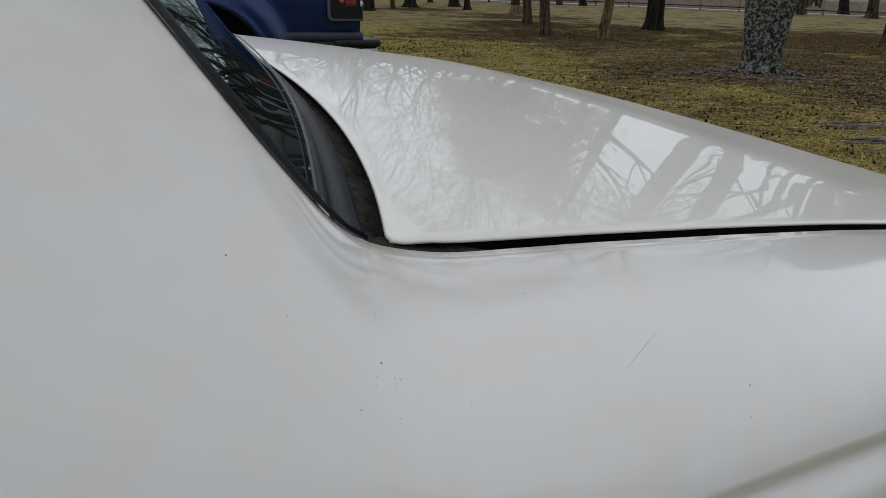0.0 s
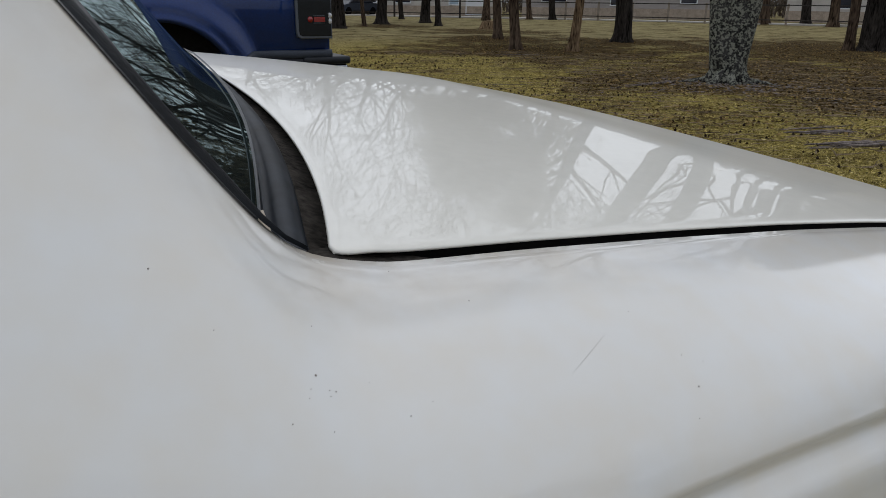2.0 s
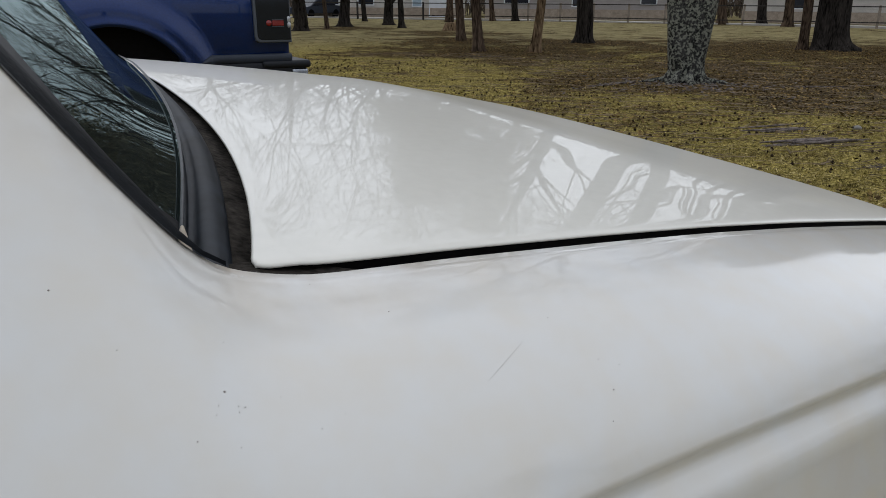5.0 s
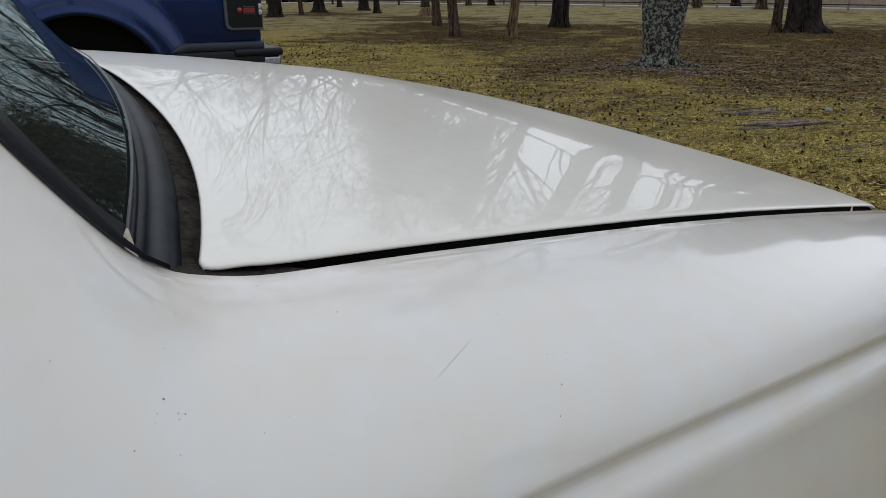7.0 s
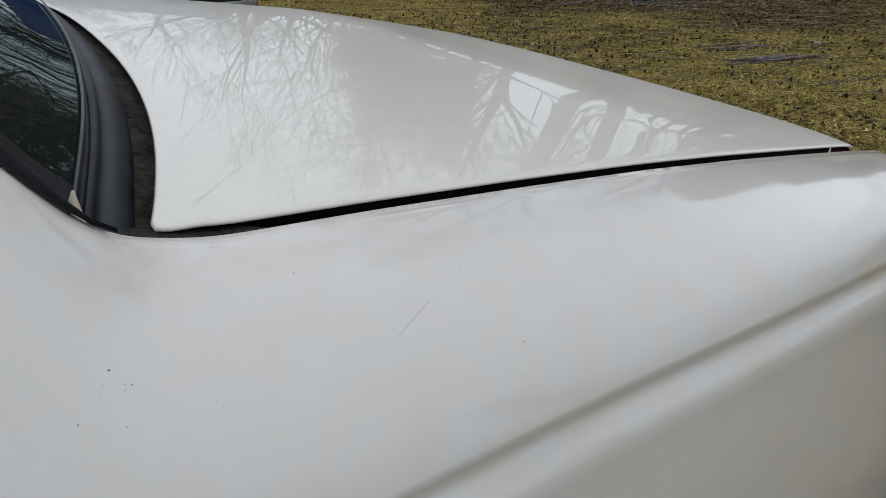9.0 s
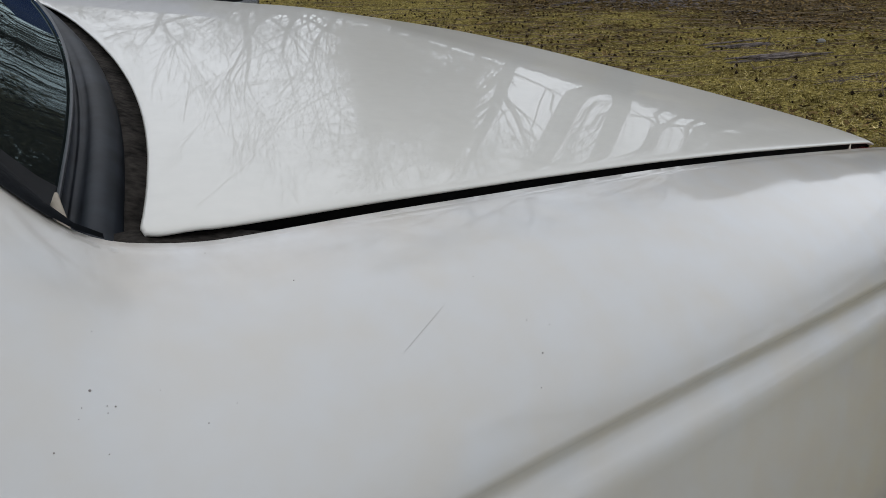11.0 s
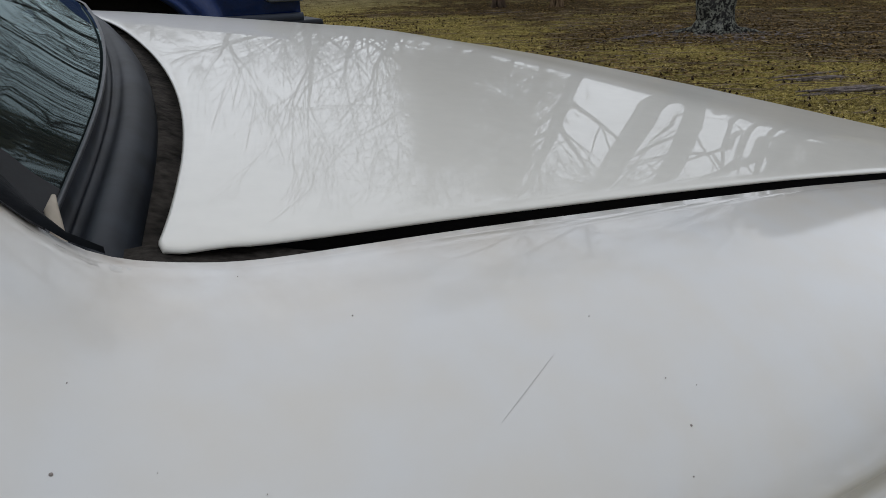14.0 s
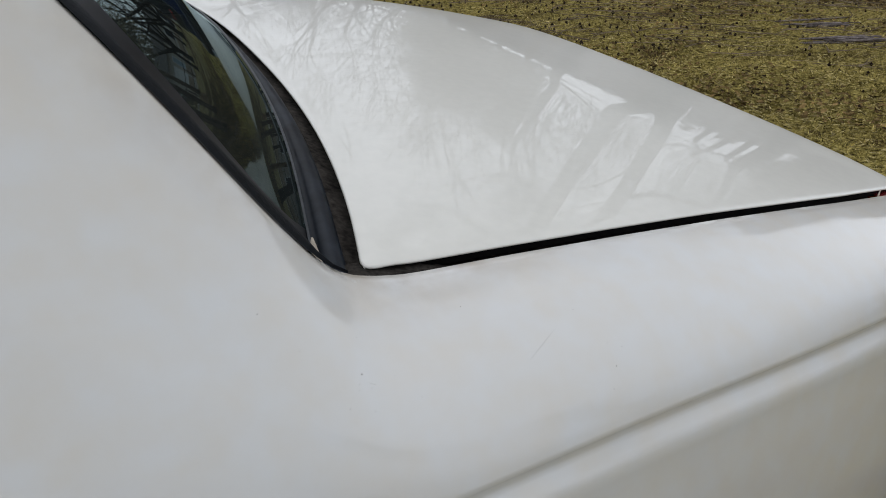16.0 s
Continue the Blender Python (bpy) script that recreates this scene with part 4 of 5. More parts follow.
for i, (g, d, size) in enumerate(((75.6, 31, 0.56), (70.2, 31, 0.68), (66.8, 37, 0.68), (63.4, 39, 0.64), (81.5, 41, 0.60))):
    plant((fan, elm)[i % 2], 0.3 + d * math.cos(radians(g)), 0.3 + d * math.sin(radians(g)), 1.3 * i, size, "bare spreading tree far across the lawn")

DRY_NEEDLES = material("brown_cedar_sprays", (0.16, 0.128, 0.075), 0.85, spread=0.3, scale=0.6, fine=9, second=(0.28, 0.235, 0.155), rand=0.35, spec=0.05)
NEEDLES = material("pine_needles", (0.022, 0.034, 0.014), 0.8, spread=0.4, scale=0.6, fine=9, second=(0.05, 0.066, 0.026), rand=0.35, spec=0.05)


def pine_meshes(seed, height, radius, sprays=NEEDLES, limbs=95, wide=1.0, start=0.28):
    """Evergreen: straight trunk, whorled limbs, crown of many small needle sprays."""
    rng = random.Random(seed)
    bm = bmesh.new()
    tube(bm, [(0, 0, -0.2), (0, 0, 0.15), (0.02, 0, 0.8), (0.1, 0.05, height * 0.5), (0.1, 0, height)], [radius * 1.7, radius * 1.35, radius, radius * 0.75, 0.03], 16)
    V, F = [], []
    for k in range(limbs):
        s = rng.uniform(start, 1.0)
        z = height * s
        reach = (0.8 + 4.2 * (1 - s) ** 0.7) * rng.uniform(0.6, 1.1) * height / 18 * wide
        g = rng.uniform(0, 6.283)
        d = Vector((math.cos(g), math.sin(g), rng.uniform(-0.1, 0.35)))
        root = Vector((0.1, 0.03, z))
        tube(bm, [root, root + d * reach * 0.5, root + d * reach], [0.05, 0.035, 0.012], 4)
        for q in range(200):
            c = root + d * reach * rng.uniform(0.25, 1.05) + Vector((rng.gauss(0, 0.28), rng.gauss(0, 0.28), rng.gauss(0.05, 0.2)))
            a = Vector((rng.gauss(0, 1), rng.gauss(0, 1), rng.gauss(0, 0.7))).normalized() * rng.uniform(0.04, 0.12)
            b = a.cross(Vector((rng.gauss(0, 1), rng.gauss(0, 1), rng.gauss(0, 1)))).normalized() * rng.uniform(0.014, 0.034)
            n = len(V)
            V += [tuple(c - a), tuple(c + b), tuple(c + a), tuple(c - b)]
            F.append((n, n + 1, n + 2, n + 3))
    wood = bpy.data.meshes.new("trunk")
    bm.to_mesh(wood)
    bm.free()
    wood.materials.append(BARK)
    leaf = bpy.data.meshes.new("crown")
    leaf.from_pydata(V, [], F)
    leaf.materials.append(sprays)
    return [wood, leaf]


pine = pine_meshes(4, 13, 0.18, NEEDLES, 46)
cedar = pine_meshes(9, 15, 0.12, DRY_NEEDLES, 150)
cedar_tall = pine_meshes(4, 15, 0.14, DRY_NEEDLES, 130)
cedar_low = pine_meshes(12, 7.0, 0.12, DRY_NEEDLES, 40, 0.8, 0.38)
round_cedar = pine_meshes(21, 6.0, 0.12, DRY_NEEDLES, 54, 1.9, 0.40)
plant((tan[0], tan[1], cedar_low[1]), 11.4, 14.3, 0, 1, "slim cedar with tan flaking bark", "cedars")
plant((slim[0], slim[1], round_cedar[1]), 10.3, 15.2, 3.1, 1.05, "slim leaning cedar with shaggy brown bark", "cedars")
plant((slim[0], slim[1], round_cedar[1]), 12.8, 20.0, 2.6, 1.15, "slim leaning cedar with shaggy brown bark", "cedars")
plant(pine, 24.5, 40.0, 0.4, 1.2, "evergreen pine with dark needles far across the lawn", "pines")

wood_rng = random.Random(77)
for i in range(64):
    g = wood_rng.uniform(-25, 112)
    d = wood_rng.uniform(78, 125)
    if 42.5 < g < 48.5 or -4 < g < 18:
        continue
    plant((far_a, far_b)[i % 2], d * math.cos(radians(g)), d * math.sin(radians(g)), wood_rng.uniform(0, 6), wood_rng.uniform(0.8, 1.2), "tall tree in the woods beyond the houses", "far woods")
# evergreens: a low belt behind the houses, a high one past the broad tree, and a near one beside the lawn
for count, g0, g1, d0, d1, s0, s1, label in ((46, 24, 92, 86, 100, 0.42, 0.56, "low brown cedar beyond the houses"), (30, 18.5, 22, 58, 72, 0.62, 0.95, "tall brown cedar behind the houses"), (30, 22, 28.5, 58, 72, 1.3, 1.7, "tall brown cedar behind the houses")):
    for i in range(count):
        g = radians(g0 + (g1 - g0) * (i + wood_rng.uniform(0.1, 0.9)) / count)
        d = wood_rng.uniform(d0, d1)
        plant((cedar, cedar_tall, cedar_low)[i % 3], d * math.cos(g), d * math.sin(g), wood_rng.uniform(0, 6), wood_rng.uniform(s0, s1), label, "evergreens round the lawn")
for i in range(46):
    g = radians(-64 + 60 * (i + wood_rng.uniform(0.1, 0.9)) / 46)
    near = fade(math.degrees(g), -16, -6)
    d = wood_rng.uniform(34, 48) + 18 * near
    plant((far_a, far_b)[i % 2], d * math.cos(g), d * math.sin(g), wood_rng.uniform(0, 6), wood_rng.uniform(0.75, 1.0) - 0.3 * near, "bare tree in the woods beside the lawn", "woods round the lawn")
# unseen trees behind the camera, added to dim the sky reflected near the horizon
for i in range(34):
    g = radians(wood_rng.uniform(125, 328))
    d = wood_rng.uniform(24, 52)
    plant((far_a, far_b, pine, far_a)[i % 4], d * math.cos(g), d * math.sin(g), wood_rng.uniform(0, 6), wood_rng.uniform(0.9, 1.4), "unseen tree behind the camera, added to darken reflections", "woods round the lawn")

# brush at the foot of the far woods
TWIGS = material("grey_brown_twigs", (0.06, 0.048, 0.038), 0.95, spread=0.3, scale=0.3, fine=4, second=(0.13, 0.105, 0.085), rand=0.4, spec=0.05)
brush_v, brush_f = [], []
for i in range(38000):
    g = radians(wood_rng.uniform(-28, 114))
    d = wood_rng.uniform(72, 92)
    x, y = d * math.cos(g), d * math.sin(g)
    tall = 4.5 + 3 * noise.noise(Vector((x * 0.05, y * 0.05, 5)))
    if -4 < math.degrees(g) < 17:
        tall *= 0.3
    z0 = wood_rng.uniform(0, 1) ** 1.5 * tall
    h, w = wood_rng.uniform(0.8, 2.4), wood_rng.uniform(0.015, 0.06)
    lx, ly = wood_rng.gauss(0, 0.6), wood_rng.gauss(0, 0.6)
    n = len(brush_v)
    sx, sy = -math.sin(g) * w, math.cos(g) * w
    brush_v += [(x - sx, y - sy, z0), (x + sx, y + sy, z0), (x + lx, y + ly, z0 + h)]
    brush_f.append((n, n + 1, n + 2))
tagged(raw("brush", brush_v, brush_f, TWIGS, smooth=False), "brown brush at the foot of the far woods", "brush", kind="stuff")


# ---- fence and houses across the lawn ----
WOOD_GREY = material("weathered_wood", (0.045, 0.04, 0.036), 0.9, spread=0.35, scale=4, fine=50, bump=0.4, spec=0.05)
WOOD_PALE = material("pale_fence_wood", (0.25, 0.21, 0.17), 0.9, spread=0.3, scale=4, fine=50, bump=0.4, spec=0.05)
SIDING = material("grey_siding", (0.52, 0.49, 0.455), 0.8, spread=0.14, scale=1.2, fine=30, spec=0.05)
SIDING_DARK = material("taupe_siding", (0.36, 0.33, 0.315), 0.8, spread=0.12, scale=1.2, fine=30, spec=0.05)
BRICKWORK = material("tan_brick", (0.36, 0.295, 0.235), 0.9, spread=0.25, scale=3, fine=25, bump=0.4, spec=0.05)
ROOFING = material("grey_shingle", (0.09, 0.085, 0.08), 0.9, spread=0.3, scale=3, fine=20, bump=0.4, spec=0.05)
WHITE_DOOR = material("white_door", (0.72, 0.74, 0.77), 0.5, spread=0.04)
DARK_PANE = material("dark_window", (0.02, 0.022, 0.03), 0.1, spread=0.2)
PALE_PANE = material("pale_blue_panel", (0.33, 0.42, 0.50), 0.4, spread=0.1)

fence = tagged(new("fence"), "low weathered wooden rail fence across the lawn", "fence")
FENCE_LINE = [(2.0, 63.0), (21.0, 52.0), (31.5, 41.0), (41.0, 25.0), (48, 4)]
for k, ((xa, ya), (xb, yb)) in enumerate(zip(FENCE_LINE, FENCE_LINE[1:])):
    wood = WOOD_GREY if k < 2 else WOOD_PALE
    L = math.hypot(xb - xa, yb - ya)
    turn = math.atan2(yb - ya, xb - xa)
    steps = round(L / 2.4)
    for i in range(steps):
        s = i / steps
        bm = bmesh.new()
        box(bm, 0, 0, 0.60, 0.12, 0.12, 1.24, 0.012)
        o = part("post", bm, wood, fence)
        o.matrix_world = Matrix.Translation((xa + (xb - xa) * s, ya + (yb - ya) * s, 0)) @ Euler((0, 0, turn)).to_matrix().to_4x4()
    for z in (0.30, 1.14):
        bm = bmesh.new()
        box(bm, L / 2, -0.07, z, L, 0.035, 0.06, 0.006)
        o = part("rail", bm, WOOD_GREY, fence)
        o.matrix_world = Matrix.Translation((xa, ya, 0)) @ Euler((0, 0, turn)).to_matrix().to_4x4()


# pale concrete path behind the fence
bm = bmesh.new()
for (xa, ya), (xb, yb) in zip(FENCE_LINE, FENCE_LINE[1:]):
    L, turn = math.hypot(xb - xa, yb - ya), math.atan2(yb - ya, xb - xa)
    m = Matrix.Translation((xa, ya, 0)) @ Euler((0, 0, turn)).to_matrix().to_4x4()
    sides = [m @ Vector(p) for p in ((0, 0.4, 0), (L, 0.4, 0), (L, 2.4, 0), (0, 2.4, 0))]
    low = [bm.verts.new((p.x, p.y, -0.05)) for p in sides]
    top = [bm.verts.new((p.x, p.y, 0.09)) for p in sides]
    bm.faces.new(top)
    for i in range(4):
        bm.faces.new((low[i], low[(i + 1) % 4], top[(i + 1) % 4], top[i]))
path_mesh = bpy.data.meshes.new("pavement")
bmesh.ops.recalc_face_normals(bm, faces=bm.faces)
bm.to_mesh(path_mesh)
bm.free()
path_mesh.materials.append(material("pale_concrete", (0.42, 0.39, 0.35), 0.9, spread=0.15, scale=1.5, fine=20, spec=0.1))
tagged(new("pavement", path_mesh), "pale concrete path behind the fence", "path", kind="structure")


def house(a, b, wall_mat, label, openings, eaves=2.9):
    """A long low house whose front runs from a to b; openings: (from start, width, sill, head, material, name)."""
    h = tagged(new("house"), label, "house", "houses beyond the fence")
    L = math.hypot(b[0] - a[0], b[1] - a[1])
    turn = math.atan2(b[1] - a[1], b[0] - a[0])
    h.matrix_world = Matrix.Translation((a[0], a[1], 0)) @ Euler((0, 0, turn)).to_matrix().to_4x4()
    bm = bmesh.new()
    box(bm, L / 2, 4, eaves / 2, L, 8, eaves)
    wall = part("wall", bm, wall_mat, h)
    z = 0.86
    while z < eaves:
        bm = bmesh.new()
        box(bm, L / 2, -0.012, z, L, 0.02, 0.17, 0.004)
        part("siding_board", bm, wall_mat, wall)
        z += 0.19
    bm = bmesh.new()
    box(bm, L / 2, -0.03, 0.38, L + 0.04, 0.06, 0.76, 0.01)
    part("brick_base", bm, BRICKWORK, h)
    bm = bmesh.new()
    va = [bm.verts.new(p) for p in ((-0.4, -0.5, eaves), (L + 0.4, -0.5, eaves), (L + 0.4, 4, eaves + 1.7), (-0.4, 4, eaves + 1.7), (L + 0.4, 8.5, eaves), (-0.4, 8.5, eaves))]
    bm.faces.new((va[0], va[1], va[2], va[3]))
    bm.faces.new((va[3], va[2], va[4], va[5]))
    bm.faces.new((va[0], va[3], va[5]))
    bm.faces.new((va[1], va[4], va[2]))
    bm.faces.new((va[0], va[5], va[4], va[1]))
    part("roof", bm, ROOFING, h)
    for x, w, z0, z1, mat, name in openings:
        bm = bmesh.new()
        for cx, cz, sx, sz in ((x + w / 2, z0 - 0.04, w + 0.16, 0.08), (x + w / 2, z1 + 0.04, w + 0.16, 0.08), (x - 0.04, (z0 + z1) / 2, 0.08, z1 - z0), (x + w + 0.04, (z0 + z1) / 2, 0.08, z1 - z0)):
            box(bm, cx, -0.05, cz, sx, 0.09, sz)
        fr = part(name, bm, WHITE_DOOR, h)
        bm = bmesh.new()
        box(bm, x + w / 2, -0.03, (z0 + z1) / 2, w, 0.05, z1 - z0)
        part("pane", bm, mat, fr)
    return h


house((22.0, 57.0), (33.0, 51.5), SIDING, "pale grey house with a white door and brick base", [(9.4, 1.4, 0.15, 2.2, WHITE_DOOR, "door"), (8.0, 0.7, 0.9, 2.2, PALE_PANE, "window"), (3.6, 1.2, 1.0, 2.1, DARK_PANE, "window"), (0.8, 1.2, 1.0, 2.1, DARK_PANE, "window")])
house((34.0, 50.0), (45.5, 38.0), SIDING_DARK, "taupe house with dark windows and brick base", [(1.6, 1.9, 1.2, 2.3, DARK_PANE, "window"), (7.0, 1.0, 1.0, 2.2, DARK_PANE, "window"), (12.2, 1.1, 1.2, 2.2, DARK_PANE, "window")])
house((47.0, 35.5), (52.0, 20.0), SIDING, "pale grey house behind bare trees", [(3.0, 1.4, 1.0, 2.1, DARK_PANE, "window"), (10.0, 1.2, 1.0, 2.1, DARK_PANE, "window")])


def far_car(x, y, turn, mat, label):
    c = tagged(new("car"), label, "car", "cars beyond the fence")
    c.matrix_world = Matrix.Translation((x, y, 0)) @ Euler((0, 0, turn)).to_matrix().to_4x4()
    bm = bmesh.new()
    prism(bm, [(-2.1, 0.3), (-2.15, 0.75), (-1.2, 0.88), (1.5, 0.92), (2.15, 0.85), (2.2, 0.3)], -0.85, 0.85, 0.06)
    part("body", bm, mat, c)
    bm = bmesh.new()
    prism(bm, [(-1.2, 0.88), (-0.5, 1.40), (0.9, 1.42), (1.6, 0.92)], -0.72, 0.72, 0.08)
    part("cabin", bm, DARK_PANE, c)
    for wx in (-1.35, 1.35):
        for wy, s in ((-0.78, -1), (0.78, 1)):
            m = Matrix.Translation((wx, wy, 0.31)) @ Euler((radians(90 * s), 0, 0)).to_matrix().to_4x4()
            part("wheel", lathe(bmesh.new(), [(0.001, -0.1), (0.2, -0.11), (0.31, -0.09), (0.31, 0.09), (0.2, 0.1)], 20, m), TYRE, c)


far_car(17.8, 57.5, 0.5, WHITE_DOOR, "white car parked beyond the fence")
far_car(21.8, 56.0, 0.4, CLAD, "dark blue car parked beyond the fence")

# stump
stump = tagged(new("tree_stump"), "short brown tree stump on the lawn", "stump")
stump.location = (16.7, 27.1, ground_z(16.7, 27.1))
bm = lathe(bmesh.new(), [(0.42, -0.05), (0.32, 0.08), (0.27, 0.3), (0.25, 0.34), (0.001, 0.36)], 20)
for v in bm.verts:
    v.co *= 1 + 0.12 * noise.noise(v.co * 4)
part("wood", bm, BARK_PALE, stump)

# ---- dead wood, seed balls, leaves and grass ----
DEADWOOD = material("rotten_grey_wood", (0.05, 0.040, 0.035), 0.95, spread=0.5, scale=14, fine=90, bump=1.0, second=(0.19, 0.16, 0.145), spec=0.05)
rng = random.Random(21)


def dead_branch(a, b, r, label):
    """A rotten branch that has fallen into splinters lying side by side."""
    t = tagged(new("dead_branch"), label, "dead wood", "dead wood on the lawn")
    a, b = Vector(a), Vector(b)
    across = Vector((-(b - a).y, (b - a).x, 0)).normalized()
    for k in range(7 if r > 0.03 else 3):
        s0, s1 = rng.uniform(0, 0.35), rng.uniform(0.6, 1.0)
        off, rr = rng.gauss(0, r * 0.9), r * rng.uniform(0.25, 0.5)
        pts, radii = [], []
        for i in range(12):
            s = s0 + (s1 - s0) * i / 11
            p = a.lerp(b, s) + across * (off + 0.03 * noise.noise(Vector((s * 5, r * 90, k))))
            p.z = ground_z(p.x, p.y) + rr * 0.5 + r * 0.25 * (k % 3)
            pts.append(p)
            radii.append(max(0.003, rr * (0.35 + 0.7 * math.sin(math.pi * i / 11) + 0.5 * noise.noise(Vector((s * 14, r * 70, k))))))
        part("splinter", tube(bmesh.new(), pts, radii, 6, 0.7), DEADWOOD, t)


for a, b, r, l in (((5.35, 3.42, 0), (6.62, 3.10, 0), 0.045, "long rotten grey branch lying in moss"), ((5.80, 3.92, 0), (6.72, 3.68, 0), 0.035, "rotten grey branch lying in moss"), ((5.9, 4.12, 0), (7.0, 3.95, 0), 0.02, "thin grey branch lying in moss"), ((5.08, 2.50, 0), (6.3, 2.32, 0), 0.016, "thin crooked branch lying in moss"), ((6.8, 7.6, 0), (8.6, 7.9, 0), 0.025, "grey branch lying at a tree foot"), ((9.6, 6.3, 0), (11.4, 5.6, 0), 0.03, "grey branch lying in leaf litter"), ((8.3, 5.7, 0), (9.0, 5.4, 0), 0.018, "thin grey branch lying in leaf litter"), ((7.4, 9.8, 0), (8.9, 9.9, 0), 0.02, "grey branch lying in leaf litter"), ((8.4, 13.8, 0), (9.9, 13.3, 0), 0.03, "grey branch lying at a tree foot"), ((4.9, 9.0, 0), (6.3, 8.3, 0), 0.014, "thin grey branch lying in moss")):
    dead_branch(a, b, r, l)

stone = tagged(new("stone"), "small pale grey stone in the moss", "stone")
stone.location = (7.04, 3.51, ground_z(7.04, 3.51) + 0.015)
bm = bmesh.new()
bmesh.ops.create_icosphere(bm, subdivisions=2, radius=0.045)
for v in bm.verts:
    v.co = v.co * (1 + 0.25 * noise.noise(v.co * 30))
    v.co.z *= 0.6
part("rock", smooth(bm), material("pale_stone", (0.24, 0.23, 0.21), 0.9, spread=0.2, scale=30), stone)


def scatter(name, count, make, mat, label, category, area, keep):
    V, F = [], []
    for i in range(count):
        s = rng.random() ** 1.5
        d = area[0] + (area[1] - area[0]) * s
        g = radians(rng.uniform(area[2], area[3]))
        x, y = -0.1 + d * math.cos(g), -0.4 + d * math.sin(g)
        if not keep(x, y):
            continue
        make(V, F, x, y, ground_z(x, y))
    ob = raw(name, V, F, mat, smooth=False)
    return tagged(ob, label, category, kind="stuff")


def ball(V, F, x, y, z):
    r = rng.uniform(0.012, 0.021)
    n = len(V)
    z += r * 0.6
    V += [(x + r, y, z), (x - r, y, z), (x, y + r, z), (x, y - r, z), (x, y, z + r), (x, y, z - r)]
    F += [(n + a, n + b, n + c) for a, b, c in ((0, 2, 4), (2, 1, 4), (1, 3, 4), (3, 0, 4), (2, 0, 5), (1, 2, 5), (3, 1, 5), (0, 3, 5))]


def leaf(V, F, x, y, z):
    s = rng.uniform(0.012, 0.03)
    g = rng.uniform(0, 6.283)
    a, b = Vector((math.cos(g), math.sin(g), rng.uniform(-0.5, 0.5))) * s, Vector((-math.sin(g), math.cos(g), rng.uniform(-0.5, 0.5))) * s * 0.6
    c = Vector((x, y, z + rng.uniform(0.004, 0.03)))
    n = len(V)
    V += [tuple(c - a), tuple(c - b), tuple(c + a), tuple(c + b)]
    F.append((n, n + 1, n + 2, n + 3))


def blade(V, F, x, y, z):
    for k in range(3):
        g = rng.uniform(0, 6.283)
        h = rng.uniform(0.008, 0.026)
        w = rng.uniform(0.002, 0.005)
        px, py = x + rng.gauss(0, 0.015), y + rng.gauss(0, 0.015)
        n = len(V)
        lx, ly = rng.gauss(0, 0.02), rng.gauss(0, 0.02)
        V += [(px - w * math.cos(g), py - w * math.sin(g), z - 0.003), (px + w * math.cos(g), py + w * math.sin(g), z - 0.003), (px + lx, py + ly, z + h)]
        F.append((n, n + 1, n + 2))


def twig(V, F, x, y, z):
    g, s, r = rng.gauss(-0.3, 0.6), rng.uniform(0.06, 0.38), rng.uniform(0.003, 0.008)
    a, b = Vector((math.cos(g), math.sin(g), 0)) * s, Vector((-math.sin(g), math.cos(g), 0)) * r
    bend = Vector((-math.sin(g), math.cos(g), 0)) * rng.gauss(0, 0.12) * s
    c = Vector((x, y, z + r + 0.008))
    up = Vector((0, 0, r))
    n = len(V)
    for p, k in ((c - a, 1), (c + bend, 0.8), (c + a, 0.4)):
        V += [tuple(p + b * k), tuple(p + up * k), tuple(p - b * k)]
    for q in (n, n + 3):
        F += [(q, q + 1, q + 4, q + 3), (q + 1, q + 2, q + 5, q + 4)]


TWIG = material("fallen_twigs", (0.06, 0.042, 0.026), 0.95, spread=0.4, scale=3, fine=40, second=(0.19, 0.145, 0.095), rand=0.4, spec=0.05)
SEED = material("dark_seed_balls", (0.028, 0.020, 0.014), 0.9, spread=0.3, rand=0.5, spec=0.05)
LEAF = material("brown_leaves", (0.028, 0.017, 0.006), 0.85, spread=0.3, scale=3, second=(0.19, 0.125, 0.048), rand=0.85, spec=0.05)
GRASS = material("olive_grass", (0.085, 0.066, 0.018), 0.85, spread=0.35, scale=1.5, fine=14, second=(0.42, 0.335, 0.11), rand=0.85, spec=0.05)
scatter("fallen_twigs", 9000, twig, TWIG, "thin grey fallen twigs lying in the moss", "twigs", (4.2, 18, 12, 66), lambda x, y: math.hypot(x, y) > 5.6 and rng.random() < 0.15 + 0.6 * max(0, litter_amount(x, y)))


def bark_bit(V, F, x, y, z):
    s, g = rng.uniform(0.02, 0.07), rng.uniform(0, 6.283)
    a, b = Vector((math.cos(g), math.sin(g), rng.uniform(-0.2, 0.3))) * s, Vector((-math.sin(g), math.cos(g), rng.uniform(-0.3, 0.3))) * s * rng.uniform(0.2, 0.45)
    c, up = Vector((x, y, z + 0.02)), Vector((0, 0, s * 0.25))
    n = len(V)
    V += [tuple(c - a), tuple(c - b), tuple(c + a), tuple(c + b), tuple(c + up)]
    F += [(n, n + 1, n + 4), (n + 1, n + 2, n + 4), (n + 2, n + 3, n + 4), (n + 3, n, n + 4)]


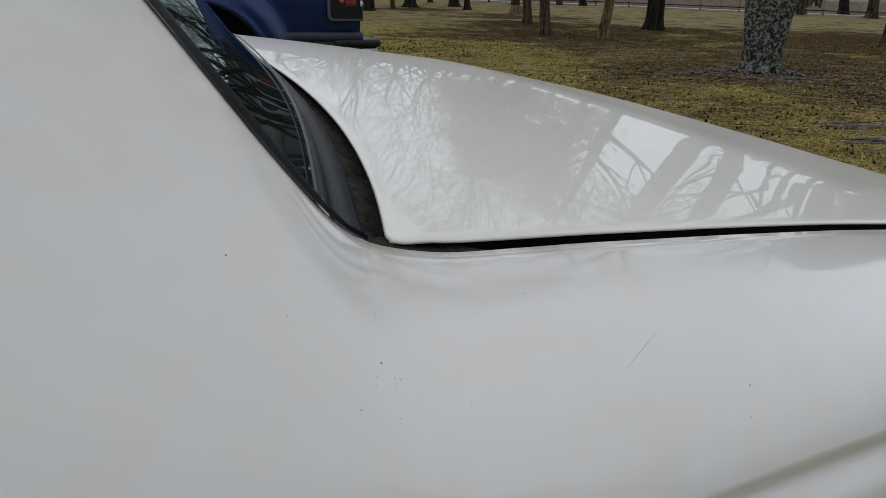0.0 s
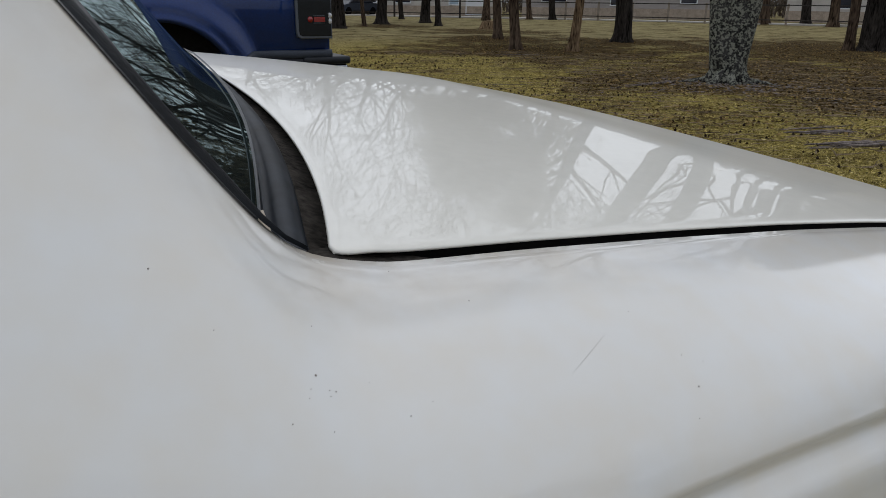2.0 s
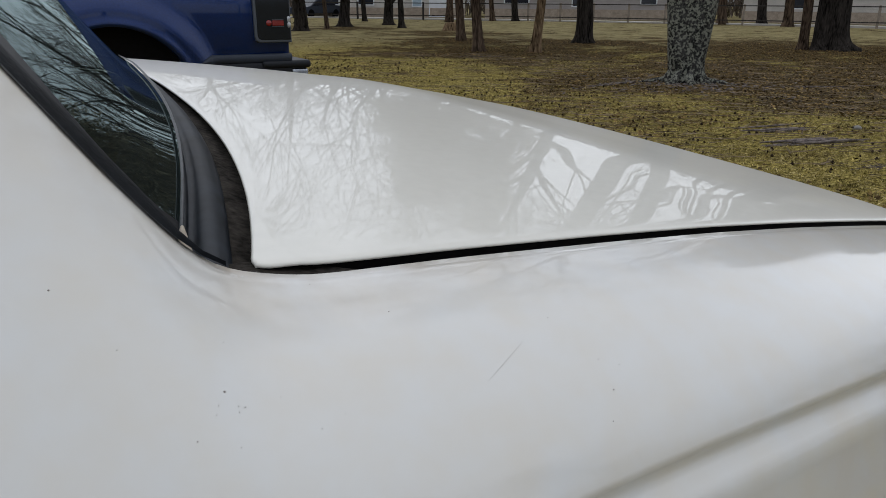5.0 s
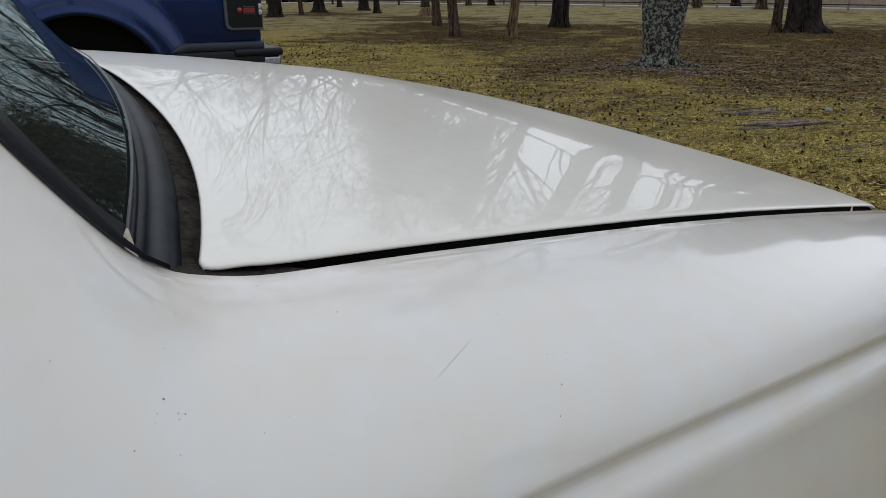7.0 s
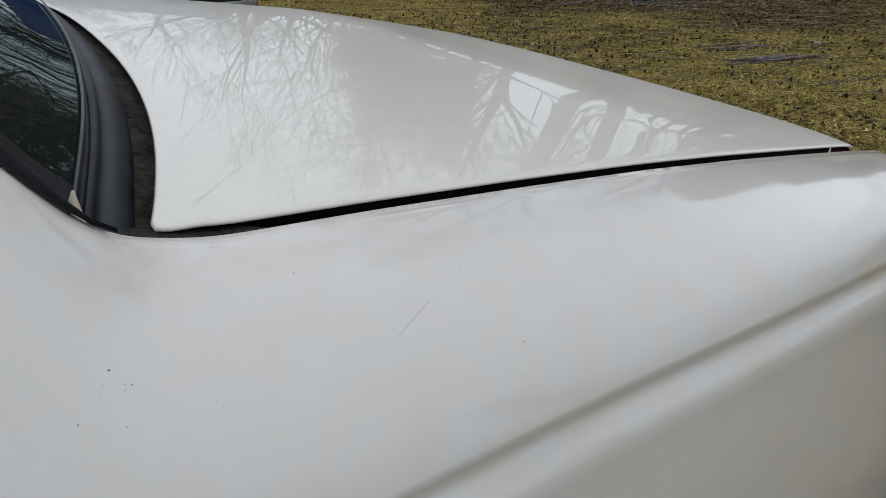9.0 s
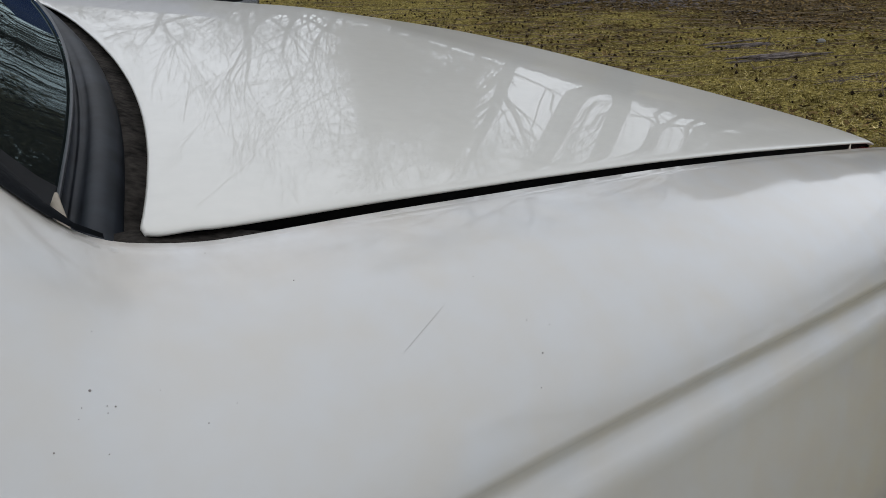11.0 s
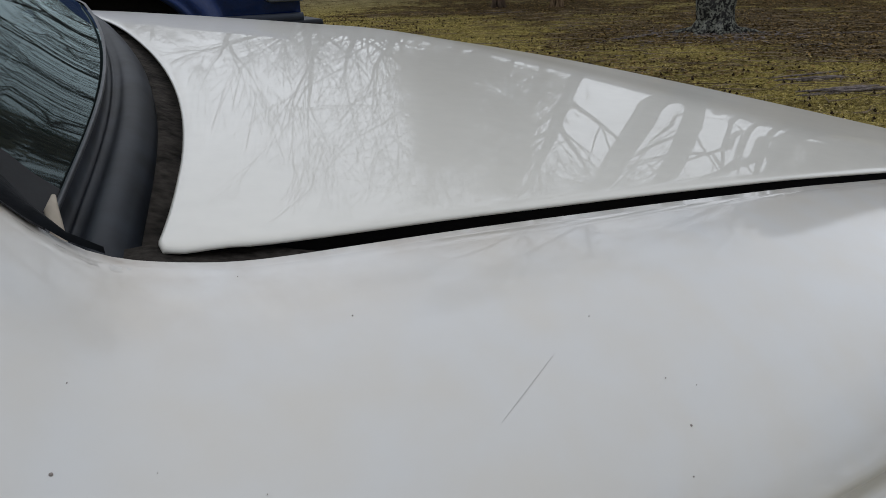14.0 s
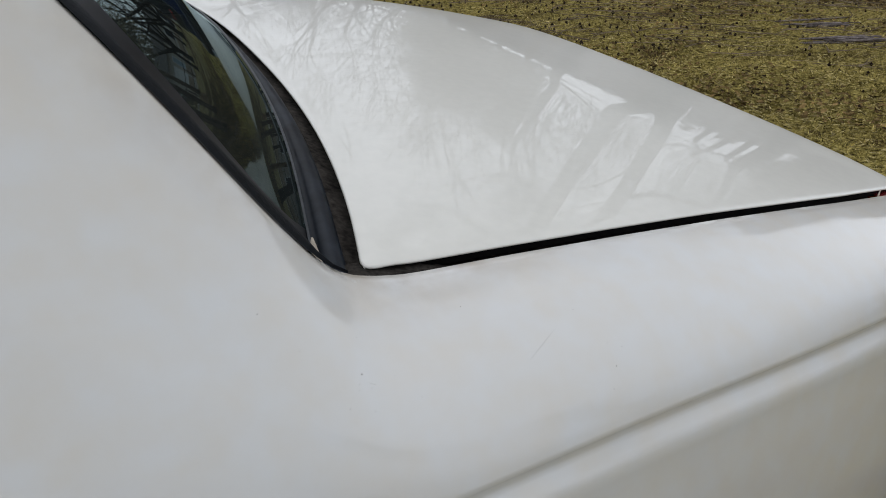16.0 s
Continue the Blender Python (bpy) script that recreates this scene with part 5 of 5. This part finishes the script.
scatter("bark_bits", 14000, bark_bit, DEADWOOD, "grey bark bits fallen round the lichen tree", "bark bits", (9.0, 14.5, 30, 54), lambda x, y: rng.random() < 0.4 * math.exp(-((x - 8.95) ** 2 + (y - 7.25) ** 2) / 0.5) + 0.006 * max(0, litter_amount(x, y)))
scatter("seed_balls", 2600, ball, SEED, "dark round seed balls scattered over the moss", "seed balls", (4.0, 17, 14, 72), lambda x, y: noise.noise(Vector((x * 0.35, y * 0.35, 4))) > -0.25 and math.hypot(x, y) > 4.6 and rng.random() < 0.25 + 0.75 * fade(y / max(0.1, x), 0.45, 1.1))
scatter("leaf_litter", 170000, leaf, LEAF, "brown fallen leaves in drifts round the trees", "leaves", (4.5, 26, 10, 72), lambda x, y: rng.random() < 0.09 + 0.62 * litter_amount(x, y))
scatter("grass", 150000, blade, GRASS, "short olive grass and moss tufts", "grass", (3.0, 19, -12, 100), lambda x, y: rng.random() > litter_amount(x, y) * 1.2 and rng.random() < fade(math.hypot(x, y), 3, 4.5) * (1 - fade(math.hypot(x, y), 12, 19)) * fade(math.degrees(math.atan2(y, x)), -12, 8) * (1 - fade(math.degrees(math.atan2(y, x)), 78, 100)))


def straw(V, F, x, y, z):
    g, s, w = rng.uniform(0, 6.283), rng.uniform(0.008, 0.028), rng.uniform(0.0015, 0.004)
    a, b = Vector((math.cos(g), math.sin(g), rng.uniform(-0.35, 0.35))) * s, Vector((-math.sin(g), math.cos(g), rng.uniform(-0.4, 0.4))) * w
    c = Vector((x, y, z + rng.uniform(0.006, 0.024)))
    n = len(V)
    V += [tuple(c - a), tuple(c - b), tuple(c + a), tuple(c + b)]
    F.append((n, n + 1, n + 2, n + 3))


STRAW = material("pale_straw", (0.17, 0.125, 0.045), 0.8, spread=0.4, scale=2, fine=20, second=(0.44, 0.36, 0.165), rand=0.6, spec=0.05)
scatter("straw_flecks", 80000, straw, STRAW, "pale straw and leaf flecks lying in the moss", "straw", (3.2, 19, -5, 80), lambda x, y: rng.random() < (1 - 0.8 * min(1, max(0, litter_amount(x, y)))) * fade(math.hypot(x, y), 3.2, 4.2) * (1 - fade(math.hypot(x, y), 12, 19)))
